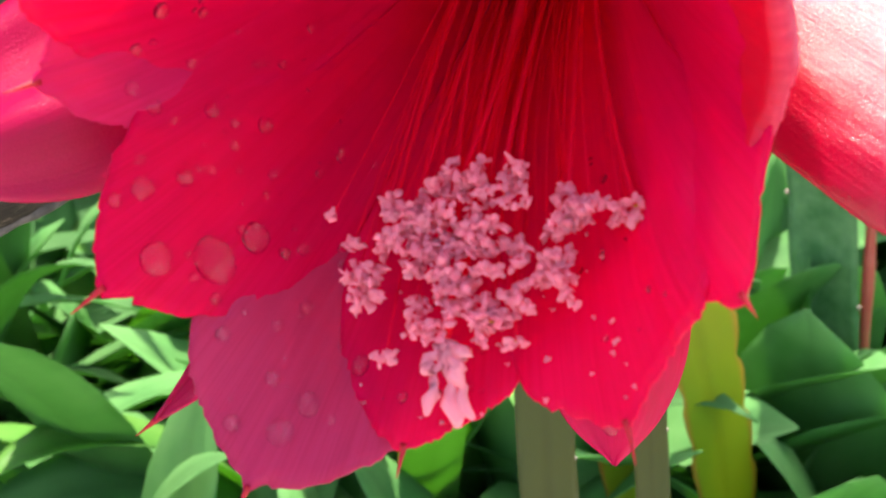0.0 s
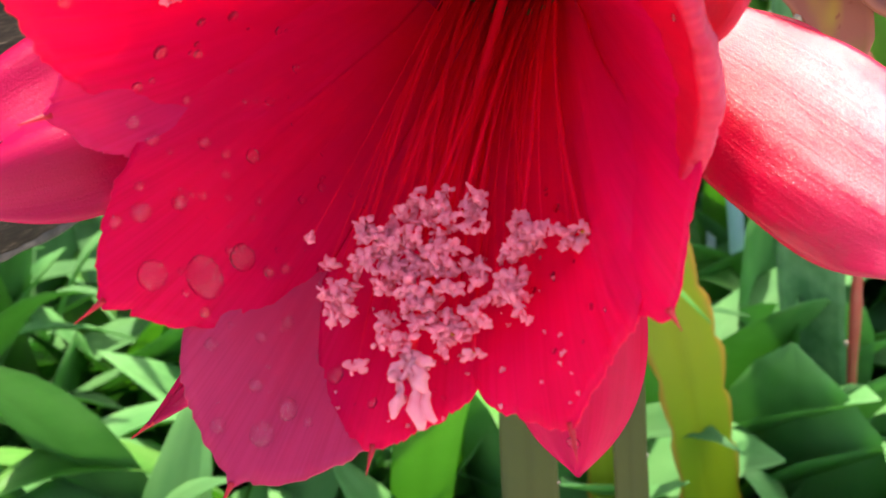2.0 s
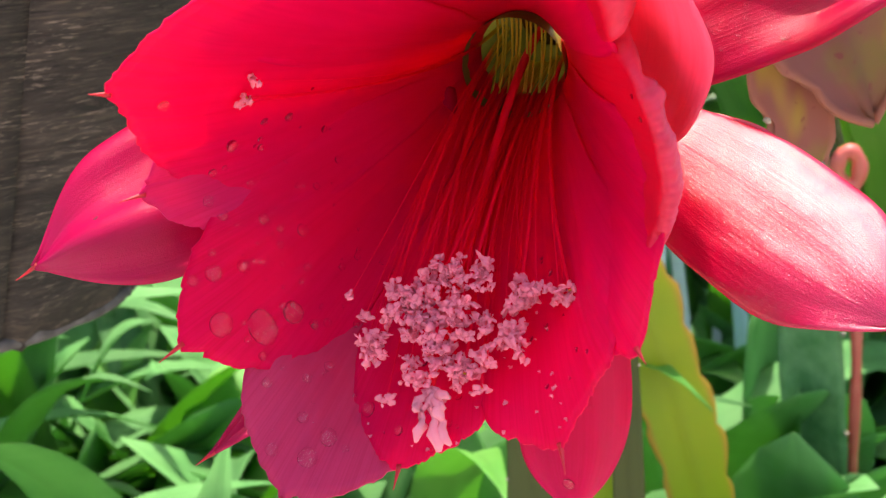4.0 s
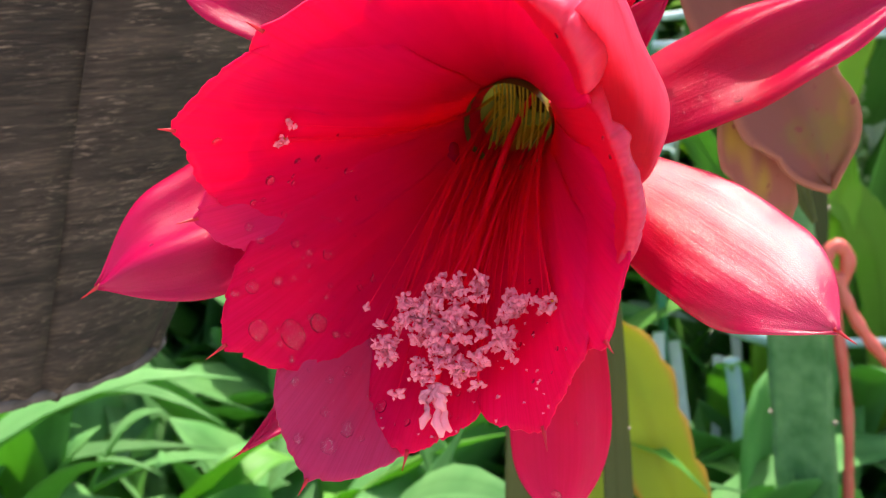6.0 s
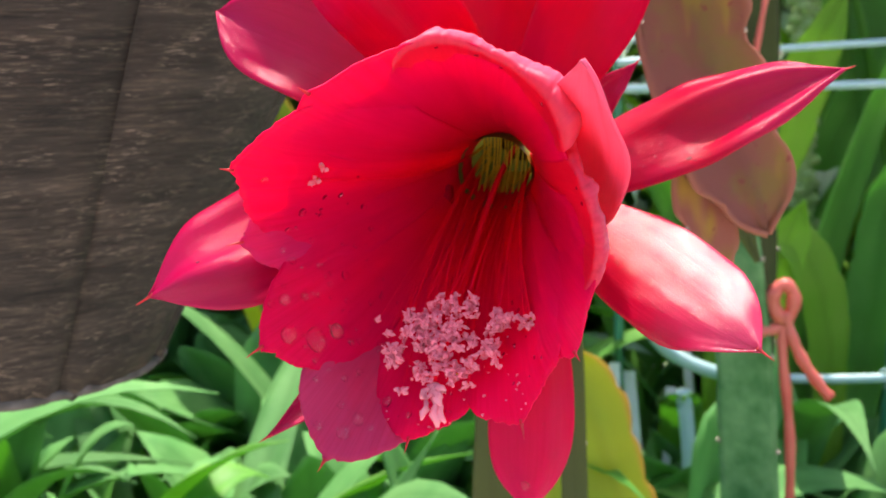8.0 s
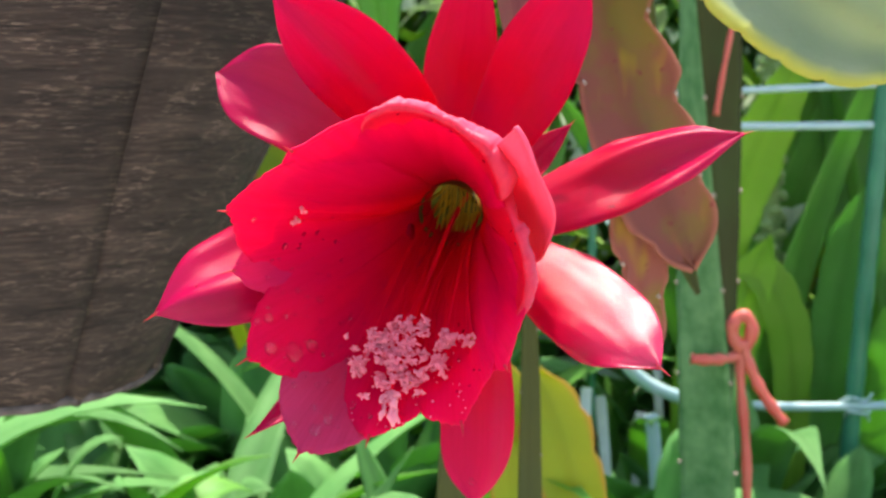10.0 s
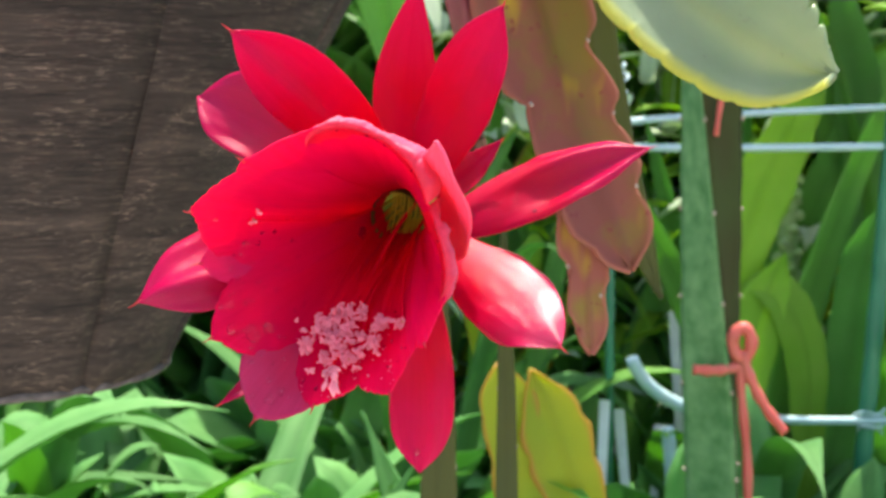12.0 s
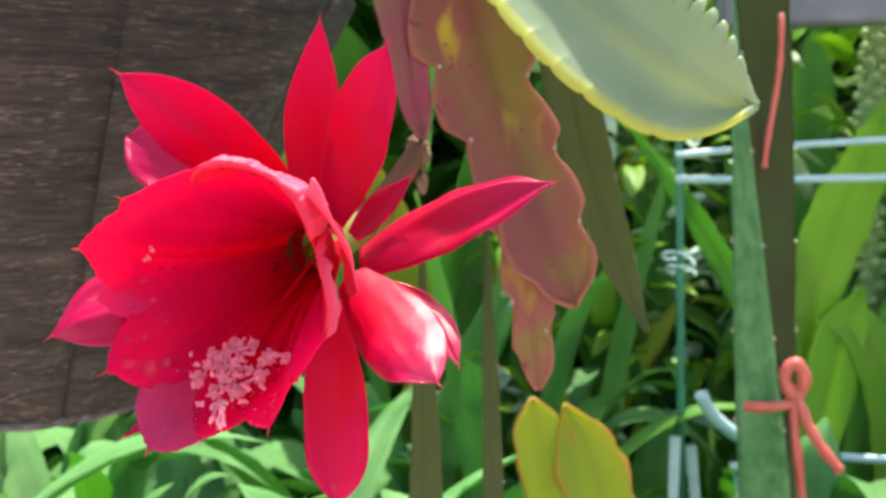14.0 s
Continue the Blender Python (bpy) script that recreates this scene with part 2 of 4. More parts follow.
TIE = plain_tissue("tie_red", (0.62, 0.10, 0.08), (0.70, 0.17, 0.13), 0.4, 40, (0.7, 0.15, 0.1), 0.2, 0.1)
BOX = plain_tissue("box_grey", (0.20, 0.19, 0.20), (0.12, 0.11, 0.12), 0.6, 12)
SOIL = plain_tissue("soil", (0.07, 0.05, 0.035), (0.13, 0.10, 0.06), 0.95, 6, None, 0, 0.8, 0.01)


def wood_material():
    m, n, l, p = material("weathered_wood")
    uv = n.new("ShaderNodeUVMap")
    uv.uv_map = "UVMap"
    info = n.new("ShaderNodeObjectInfo")
    add = n.new("ShaderNodeVectorMath")
    add.operation = "ADD"
    l.new(uv.outputs[0], add.inputs[0])
    l.new(info.outputs["Random"], add.inputs[1])

    def grain(sx, sy, detail):
        mp = n.new("ShaderNodeMapping")
        mp.inputs["Scale"].default_value = (sx, sy, 1)
        l.new(add.outputs[0], mp.inputs[0])
        g = n.new("ShaderNodeTexNoise")
        g.inputs["Scale"].default_value = 1.0
        g.inputs["Detail"].default_value = detail
        g.inputs["Roughness"].default_value = 0.6
        l.new(mp.outputs[0], g.inputs["Vector"])
        return g
    fine, broad = grain(26, 190, 7), grain(7, 30, 5)
    hair = grain(60, 420, 4)
    big = noise_node(n, l, 14, 4)
    knot = noise_node(n, l, 55, 4, stretch=(1, 1, 2.5))
    c = ramp_node(n, l, broad.outputs["Fac"], [(0.3, (0.021, 0.0155, 0.0135)), (0.52, (0.044, 0.033, 0.027)), (0.72, (0.072, 0.054, 0.044))])
    streak = ramp_node(n, l, fine.outputs["Fac"], [(0.53, (0, 0, 0)), (0.70, (0.7, 0.7, 0.7))])
    c1 = mix_node(n, l, streak.outputs[0], c.outputs[0], (0.125, 0.09, 0.065))
    fleck = ramp_node(n, l, hair.outputs["Fac"], [(0.56, (0, 0, 0)), (0.66, (0.75, 0.75, 0.75))])
    worn = ramp_node(n, l, knot.outputs["Fac"], [(0.42, (0, 0, 0)), (0.60, (1, 1, 1))])
    c1 = mix_node(n, l, mix_node(n, l, 1.0, fleck.outputs[0], worn.outputs[0], "MULTIPLY"), c1, (0.36, 0.27, 0.21))
    pits = ramp_node(n, l, fine.outputs["Fac"], [(0.30, (0.8, 0.8, 0.8)), (0.42, (0, 0, 0))])
    c2 = mix_node(n, l, pits.outputs[0], c1, (0.012, 0.009, 0.008))
    cc = mix_node(n, l, ramp_node(n, l, big.outputs["Fac"], [(0.38, (0, 0, 0)), (0.7, (0.55, 0.55, 0.55))]).outputs[0], c2, (0.018, 0.016, 0.014))
    l.new(cc, p.inputs["Base Color"])
    p.inputs["Roughness"].default_value = 0.75
    p.inputs["Specular IOR Level"].default_value = 0.25
    n1 = bump_node(n, l, fine.outputs["Fac"], 0.7, 0.002, None)
    bump_node(n, l, hair.outputs["Fac"], 0.6, 0.0012, p, n1)
    return m


WOOD = wood_material()


def water_material():
    """Small drops: clear to look through, with the gloss of water."""
    m, n, l, p = material("water")
    fc = n.new("ShaderNodeLayerWeight")
    fc.inputs["Blend"].default_value = 0.5
    pw = n.new("ShaderNodeMath")
    pw.operation = "POWER"
    pw.inputs[1].default_value = 4.5
    l.new(fc.outputs["Facing"], pw.inputs[0])
    fr = n.new("ShaderNodeMath")
    fr.operation = "MULTIPLY_ADD"
    fr.inputs[1].default_value = 0.4
    fr.inputs[2].default_value = 0.011
    l.new(pw.outputs[0], fr.inputs[0])
    clear = n.new("ShaderNodeBsdfTransparent")
    clear.inputs["Color"].default_value = (1.0, 0.97, 0.98, 1)
    gloss = n.new("ShaderNodeBsdfGlossy")
    gloss.inputs["Roughness"].default_value = 0.05
    bend = n.new("ShaderNodeBsdfRefraction")
    bend.inputs["IOR"].default_value = 1.33
    bend.inputs["Roughness"].default_value = 0.02
    mx0 = n.new("ShaderNodeMixShader")
    mx0.inputs[0].default_value = 0.45
    l.new(clear.outputs[0], mx0.inputs[1])
    l.new(bend.outputs[0], mx0.inputs[2])
    # pale diffuse specks: pollen in the water and painted sparkle
    speckle = n.new("ShaderNodeBsdfDiffuse")
    speckle.inputs["Color"].default_value = (1.0, 0.72, 0.78, 1)
    mx1 = n.new("ShaderNodeMixShader")
    fleck = noise_node(n, l, 3.4, 6, 0.75)
    l.new(ramp_node(n, l, fleck.outputs["Fac"], [(0.57, (0.0, 0.0, 0.0)), (0.66, (0.22, 0.22, 0.22))]).outputs[0], mx1.inputs[0])
    l.new(mx0.outputs[0], mx1.inputs[1])
    l.new(speckle.outputs[0], mx1.inputs[2])
    mx0 = mx1
    mx = n.new("ShaderNodeMixShader")
    l.new(fr.outputs[0], mx.inputs[0])
    l.new(mx0.outputs[0], mx.inputs[1])
    l.new(gloss.outputs[0], mx.inputs[2])
    l.new(mx.outputs[0], n["Material Output"].inputs["Surface"])
    return m


WATER = water_material()

# ---- building helpers ----
MM = 0.001


def at(x, y, z):
    """A place in millimetres from the flower's mouth."""
    return ORIGIN + Vector((x, y, z)) * MM


def finish(bm, name, mat, smooth=True):
    me = bpy.data.meshes.new(name)
    bm.normal_update()
    bm.to_mesh(me)
    bm.free()
    for mm in (mat if isinstance(mat, (list, tuple)) else [mat]):
        me.materials.append(mm)
    if smooth:
        me.polygons.foreach_set("use_smooth", [True] * len(me.polygons))
    return me


def part(name, bm, mat, parent, label="", smooth=True):
    ob = new(name, finish(bm, name, mat, smooth) if isinstance(bm, bmesh.types.BMesh) else bm)
    ob.parent = parent
    ob.matrix_parent_inverse = parent.matrix_world.inverted()
    return tagged(ob, label)


def thing(name, place, label, category, group="", kind=""):
    e = new(name)
    e.empty_display_size = 0.02
    e.matrix_world = Matrix.Translation(place)
    bpy.context.view_layer.update()
    return tagged(e, label, category, group, kind)


def solo(name, bm, mat, label, category, group="", kind="", smooth=True):
    return tagged(new(name, finish(bm, name, mat, smooth)), label, category, group, kind)


def sheet(f, nu, nv, thick, bm=None):
    """A closed thin shell over f(u, v), u in -1..1 across, v in 0..1 along."""
    bm = bm or bmesh.new()
    uvl = bm.loops.layers.uv.get("UVMap") or bm.loops.layers.uv.new("UVMap")
    us = [-1 + 2 * i / nu for i in range(nu + 1)]
    vs = [j / nv for j in range(nv + 1)]
    g = [[f(u, v) for u in us] for v in vs]
    top, bot = [], []
    for j in range(nv + 1):
        rt, rb = [], []
        for i in range(nu + 1):
            du = g[j][min(i + 1, nu)] - g[j][max(i - 1, 0)]
            dv = g[min(j + 1, nv)][i] - g[max(j - 1, 0)][i]
            nn = du.cross(dv)
            nn = nn.normalized() if nn.length > 1e-12 else Vector((0, 0, 1))
            edge = min(1.0, (1 - abs(us[i])) * nu / 2.0 + 0.15)
            rt.append(bm.verts.new(g[j][i] + nn * thick * 0.5 * edge))
            rb.append(bm.verts.new(g[j][i] - nn * thick * 0.5 * edge))
        top.append(rt)
        bot.append(rb)

    def quad(a, b, c, d, uvs):
        try:
            fc = bm.faces.new((a, b, c, d))
        except ValueError:
            return
        for lp, q in zip(fc.loops, uvs):
            lp[uvl].uv = q

    for j in range(nv):
        for i in range(nu):
            q = [(i / nu, j / nv), ((i + 1) / nu, j / nv), ((i + 1) / nu, (j + 1) / nv), (i / nu, (j + 1) / nv)]
            quad(top[j][i], top[j][i + 1], top[j + 1][i + 1], top[j + 1][i], q)
            quad(bot[j][i], bot[j + 1][i], bot[j + 1][i + 1], bot[j][i + 1], [q[0], q[3], q[2], q[1]])
    for j in range(nv):
        v0, v1 = j / nv, (j + 1) / nv
        quad(top[j][0], top[j + 1][0], bot[j + 1][0], bot[j][0], [(0, v0), (0, v1), (0, v1), (0, v0)])
        quad(top[j][nu], bot[j][nu], bot[j + 1][nu], top[j + 1][nu], [(1, v0), (1, v0), (1, v1), (1, v1)])
    for i in range(nu):
        u0, u1 = i / nu, (i + 1) / nu
        quad(top[0][i], bot[0][i], bot[0][i + 1], top[0][i + 1], [(u0, 0), (u0, 0), (u1, 0), (u1, 0)])
        quad(top[nv][i], top[nv][i + 1], bot[nv][i + 1], bot[nv][i], [(u0, 1), (u1, 1), (u1, 1), (u0, 1)])
    return bm


def bezier(pts, s):
    p = [Vector(q) for q in pts]
    while len(p) > 1:
        p = [a.lerp(b, s) for a, b in zip(p, p[1:])]
    return p[0]


def tube(bm, pts, radii, sides=8, cap=True):
    """A round rod along pts."""
    pts = [Vector(p) for p in pts]
    ref = Vector((0.31, 0.17, 0.93))
    uvl = bm.loops.layers.uv.get("UVMap") or bm.loops.layers.uv.new("UVMap")
    rings = []
    for i, p in enumerate(pts):
        t = (pts[min(i + 1, len(pts) - 1)] - pts[max(i - 1, 0)]).normalized()
        a = t.cross(ref)
        a = a.normalized() if a.length > 1e-6 else t.orthogonal().normalized()
        b = t.cross(a)
        r = radii[i] if isinstance(radii, (list, tuple)) else radii
        rings.append([bm.verts.new(p + (a * math.cos(k * math.tau / sides) + b * math.sin(k * math.tau / sides)) * r) for k in range(sides)])
    for i in range(len(rings) - 1):
        for k in range(sides):
            k2 = (k + 1) % sides
            f = bm.faces.new((rings[i][k], rings[i][k2], rings[i + 1][k2], rings[i + 1][k]))
            for lp, q in zip(f.loops, ((k / sides, i), ((k + 1) / sides, i), ((k + 1) / sides, i + 1), (k / sides, i + 1))):
                lp[uvl].uv = (q[0], q[1] / len(rings))
    if cap is True or cap == "start":
        bm.faces.new(rings[0][::-1])
    if cap is True or cap == "end":
        bm.faces.new(rings[-1])
    return bm


def blob(bm, centre, size, seed, rough=0.25, freq=2.0, sub=2, turn=None):
    """A lumpy round body."""
    r = bmesh.ops.create_icosphere(bm, subdivisions=sub, radius=1.0)
    off = Vector((seed * 3.7, seed * 1.3, -seed * 2.1))
    for v in r["verts"]:
        k = 1 + rough * noise.noise(v.co * freq + off) * 2 + rough * 0.6 * noise.noise(v.co * freq * 2.7 + off)
        q = Vector((v.co.x * size[0], v.co.y * size[1], v.co.z * size[2])) * k
        v.co = Vector(centre) + (turn @ q if turn else q)
    return bm


def smooth_step(a, b, x):
    x = min(1.0, max(0.0, (x - a) / (b - a)))
    return x * x * (3 - 2 * x)

# ---- the flower ----
THROAT_AT = Vector((14, 50, 26))
MOUTH = Vector((-9, -17, 12))
AX = (MOUTH - THROAT_AT).normalized()
E1 = AX.cross(Vector((0, 0, 1))).normalized() * -1
E2 = Vector((0, 0, 0)) + E1.cross(AX) * -1
if E2.z < 0:
    E2 = -E2
R0 = 8.5


def around(p):
    q = Vector(p) - THROAT_AT
    a, b, h = q.dot(E1), q.dot(E2), q.dot(AX)
    return math.degrees(math.atan2(b, a)), math.hypot(a, b), h


# points round the mouth's edge, in millimetres
RIM = sorted(around(p) for p in (
    (-32, -26, 45), (-47, -21, 32), (-46, -6, 15), (-43, -10, -6), (-29, -12, -29), (-12.5, -16, -27),
    (9, -25, -21), (18, -29, -5), (25, -17, 5), (25, -16, 20), (22, -15, 32), (6, -8, 53), (-13, -17, 56)))


def rim_at(theta):
    """Radius and height of the mouth's edge at an angle round the axis."""
    n = len(RIM)
    theta = (theta + 180) % 360 - 180
    k = sum(1 for r in RIM if r[0] <= theta) - 1
    q = []
    for d in (-1, 0, 1, 2):
        i = k + d
        r = RIM[i % n]
        q.append((r[0] + 360 * (i // n), r[1], r[2]))
    s = (theta - q[1][0]) / (q[2][0] - q[1][0])
    out = []
    for c in (1, 2):
        a, b, d, e = (w[c] for w in q)
        out.append(0.5 * (2 * b + (d - a) * s + (2 * a - 5 * b + 4 * d - e) * s * s + (3 * b - a - 3 * d + e) * s ** 3))
    return out


def bell(theta, v, lift=0.0):
    """The wall of the bell: v = 0 at the throat, 1 at the edge; lift in mm outwards."""
    rt, ht = rim_at(theta)
    r = R0 + (rt - R0) * (0.35 * v + 0.65 * v ** 1.75) + lift * smooth_step(0.0, 0.35, v)
    a = math.radians(theta)
    return THROAT_AT + AX * (ht * v) + (E1 * math.cos(a) + E2 * math.sin(a)) * r


def along(points, x):
    """A smooth curve through (place, height) points."""
    k = max(0, min(len(points) - 2, sum(1 for p in points if p[0] <= x) - 1))
    q = [points[max(0, min(len(points) - 1, k + d))] for d in (-1, 0, 1, 2)]
    s = min(1.0, max(0.0, (x - q[1][0]) / (q[2][0] - q[1][0])))
    a, b, c, d = (w[1] for w in q)
    return 0.5 * (2 * b + (c - a) * s + (2 * a - 5 * b + 4 * c - d) * s * s + (3 * b - a - 3 * c + d) * s ** 3)


def bell_sheet(profile, lift=0.0, lip=0.0, ripple=0.7, seed=0):
    """The surface of a broad petal of the bell. profile: how far it reaches at each angle; lip: edge rolled outwards, mm."""
    lo, hi = profile[0][0], profile[-1][0]

    def f(u, v):
        mid, half = 0.5 * (lo + hi), 0.5 * (hi - lo)
        full = mid + half * u
        th = mid + half * u * (0.72 + 0.28 * smooth_step(0, 0.5, v))
        top = along(profile, full)
        top += (0.007 * noise.noise(Vector((full * 1.3, seed, 0))) + 0.007 * noise.noise(Vector((full * 0.45, seed, 4)))) * smooth_step(1.0, 0.9, abs(u))
        vv = min(1.0, v / 0.86) * top if lip else v * top
        p = bell(th, vv, lift)
        a = math.radians(th)
        out = E1 * math.cos(a) + E2 * math.sin(a)
        k = max(0.0, (v - 0.86) / 0.14)
        wob = noise.noise(Vector((full * 0.05, v * 2.5, seed * 5.1))) * ripple * v
        wob += noise.noise(Vector((full * 0.16, v * 5, seed * 2.3))) * ripple * 0.45 * v
        wob += noise.noise(Vector((full * 0.6, v * 9, seed * 1.3))) * 0.13 * v
        if lip:
            wob += k * 1.2 * noise.noise(Vector((full * 0.14, v * 3, seed))) + k * 0.5 * noise.noise(Vector((full * 0.42, v * 9, seed)))
        else:
            # the margin bends back a little
            wob += 1.3 * smooth_step(0.86, 1.0, v) ** 2
        p = p + out * wob
        if lip:
            # the edge turns over outwards, then hangs back along the petal
            broad = 1 + 1.3 * smooth_step(70, 48, full) * smooth_step(30, 40, full)
            turn, roll_r = math.pi * min(1.0, k * 2), 0.5 * lip * broad * (1 + 0.4 * noise.noise(Vector((full * 0.11, seed, 2))))
            back = max(0.0, k - 0.5) * 2 * (3.6 * broad + 3.0 * noise.noise(Vector((full * 0.12, seed, 7))) + 0.8 * noise.noise(Vector((full * 0.4, seed, 1))))
            p = p + out * roll_r * (1 - math.cos(turn)) + AX * (roll_r * math.sin(turn) - back)
        return ORIGIN + p * MM
    return f


def spine(parent, base, way, length, side):
    """The soft thorn at a petal's tip."""
    bm = bmesh.new()
    n = 7
    tube(bm, [base - way * 0.8 * MM + way * (length + 0.8) * MM * i / n + side * (0.35 * MM * (i / n) ** 2) for i in range(n + 1)],
         [(0.42 * (1 - i / n) ** 1.3 + 0.07) * MM for i in range(n + 1)], 7)
    return part("thorn", bm, THORN, parent, "thin dark red thorn at the tip")


flower = thing("flower", at(*THROAT_AT), "open red orchid cactus flower, wet with drops, hanging from its stem", "flower")
# outline (angle, reach), lift, lip, angle of the thorn, material, label
BELL = [
    (((30, 0.88), (60, 0.95), (79, 0.985), (97, 0.955), (105, 0.972), (112, 0.985), (116.2, 1.0), (124, 0.95), (135, 0.86), (142, 0.7)), 0.7, 0.0, 116.2, RED, ""),
    (((34, 0.90), (50, 0.97), (70, 0.97), (86, 0.965), (97, 0.93), (103, 0.86)), 1.2, 1.9, None, LIP, "red upper petal with its pink edge rolled back"),
    (((104, 0.72), (112, 0.88), (117, 0.955), (122, 0.978), (136, 0.975), (147.6, 0.99), (152, 0.966), (158.5, 0.964), (165, 0.962), (170, 0.948), (176, 0.915), (184, 0.87), (192, 0.8), (200, 0.68)), 0.2, 0.0, 147.6, RED, ""),
    (((158, 0.8), (166, 0.93), (172.9, 0.986), (174.6, 1.004), (180, 0.972), (182.8, 0.955), (187, 0.90), (193, 0.84), (198, 0.74)), 0.7, 0.0, 174.6, ROSE, "small pink petal peeping out between two larger ones"),
    (((168, 0.70), (176, 0.80), (183, 0.865), (187, 0.90), (190.7, 0.937), (196, 0.970), (203.6, 0.995), (206, 1.006), (209.3, 0.982), (215.8, 0.946), (221.4, 0.903), (230.2, 0.82), (238, 0.7)),
     0.3, 0.0, 206, RED, "red petal sprinkled with water drops"),
    (((214, 0.72), (218, 0.86), (220.8, 0.915), (226.3, 0.953), (232.2, 0.975), (240, 1.004), (241.3, 1.012), (244.5, 0.999), (249.8, 0.992), (255.8, 0.974), (259, 0.965), (267, 0.90), (276, 0.78)),
     1.6, 0.0, 241.3, PINK, "dusky pink petal with drops on it"),
    (((238, 0.72), (247, 0.845), (252.6, 0.90), (259.3, 0.964), (262.2, 0.98), (268.7, 0.96), (275, 0.93), (281.4, 0.885), (290, 0.76)), 0.2, 0.0, 262.2, RED, ""),
    (((274, 0.74), (281, 0.875), (284.5, 0.92), (291.4, 0.947), (301.6, 0.986), (305.2, 0.972), (314, 0.954), (318, 0.955), (327.5, 0.955), (336, 0.9), (343, 0.78)), -0.3, 0.0, 301.6, RED, ""),
    (((314, 0.74), (322, 0.90), (328, 0.975), (332.4, 1.02), (337, 1.012), (341, 0.99), (344, 0.985), (352, 0.96), (362, 0.93), (374, 0.86)), 0.5, 0.0, 332.4, RED, ""),
    (((-18, 0.94), (-9, 0.975), (6, 0.98), (18, 0.965), (26, 0.92), (33, 0.82)), 1.0, 2.0, None, LIP, "red side petal with a crumpled pink edge"),
    (((20, 0.6), (60, 0.72), (110, 0.78), (150, 0.8), (200, 0.8), (250, 0.78), (300, 0.78), (340, 0.72), (372, 0.6)), 2.6, 0.0, None, RED, "base of the bell where the petals join"),
]
for k, (profile, lift, lip, tip, mat, lab) in enumerate(BELL):
    f = bell_sheet(profile, lift, lip, 0.8, k + 1)
    pet = part("petal", sheet(f, 150 if k == len(BELL) - 1 else 84, 46, 0.45 * MM), mat, flower, lab)
    if tip is not None:
        u = 2 * (tip - profile[0][0]) / (profile[-1][0] - profile[0][0]) - 1
        spine(pet, f(u, 1.0), (f(u, 1.0) - f(u, 0.96)).normalized(), 3.2 + 0.8 * math.sin(k * 2.1), AX * (0.5 if k % 2 else -0.5))


def free_petal(pts, half, facing, widest=0.5, foot=0.35, blunt=2.2, hollow=0.25, fold=0.0, seed=0, curl=0.0, twist=(0, 0, 0)):
    """A free petal: midrib along pts, inner face towards facing; half: half its width, mm; curl: tip bent back, mm; twist: turns the face towards the foot."""
    def f(u, v):
        p = bezier(pts, v)
        t = (bezier(pts, min(1, v + 0.02)) - bezier(pts, max(0, v - 0.02))).normalized()
        fc = Vector(facing) + Vector(twist) * smooth_step(0.75, 0.35, v)
        side = t.cross(fc).normalized()
        nn = side.cross(t).normalized()
        if v < widest:
            w = foot + (1 - foot) * math.sin(0.5 * math.pi * v / widest)
        else:
            w = 1 - ((v - widest) / (1 - widest)) ** blunt
        w = max(w, 0.012) * half
        wav = noise.noise(Vector((u * 1.5, v * 3, seed * 4.7))) * 1.2 + noise.noise(Vector((u * 5, v * 8, seed))) * 0.35
        edge = abs(u) ** 2
        p = p + side * (u * w * (1 - 0.12 * hollow)) + nn * (hollow * w * edge + wav * min(1, v * 2) * (0.3 + edge))
        p = p + nn * (fold * w * math.cos(u * 5.2 + 0.9 + 0.8 * v) * smooth_step(0.15, 0.6, v))
        # a shallow groove down the middle, wavy margins, and the tip bent back
        p = p - nn * ((0.07 if fold else 0.015) * half * math.exp(-(u * 4.5) ** 2) * smooth_step(0.1, 0.4, v) * smooth_step(1.0, 0.7, v))
        p = p + nn * (0.05 * half * edge * math.sin(v * 19 + seed + 2 * u) * smooth_step(0.2, 0.5, v))
        k = smooth_step(0.74, 1.0, v)
        p = p - nn * curl * k * k - t * 0.45 * curl * k * k
        return ORIGIN + p * MM
    return f


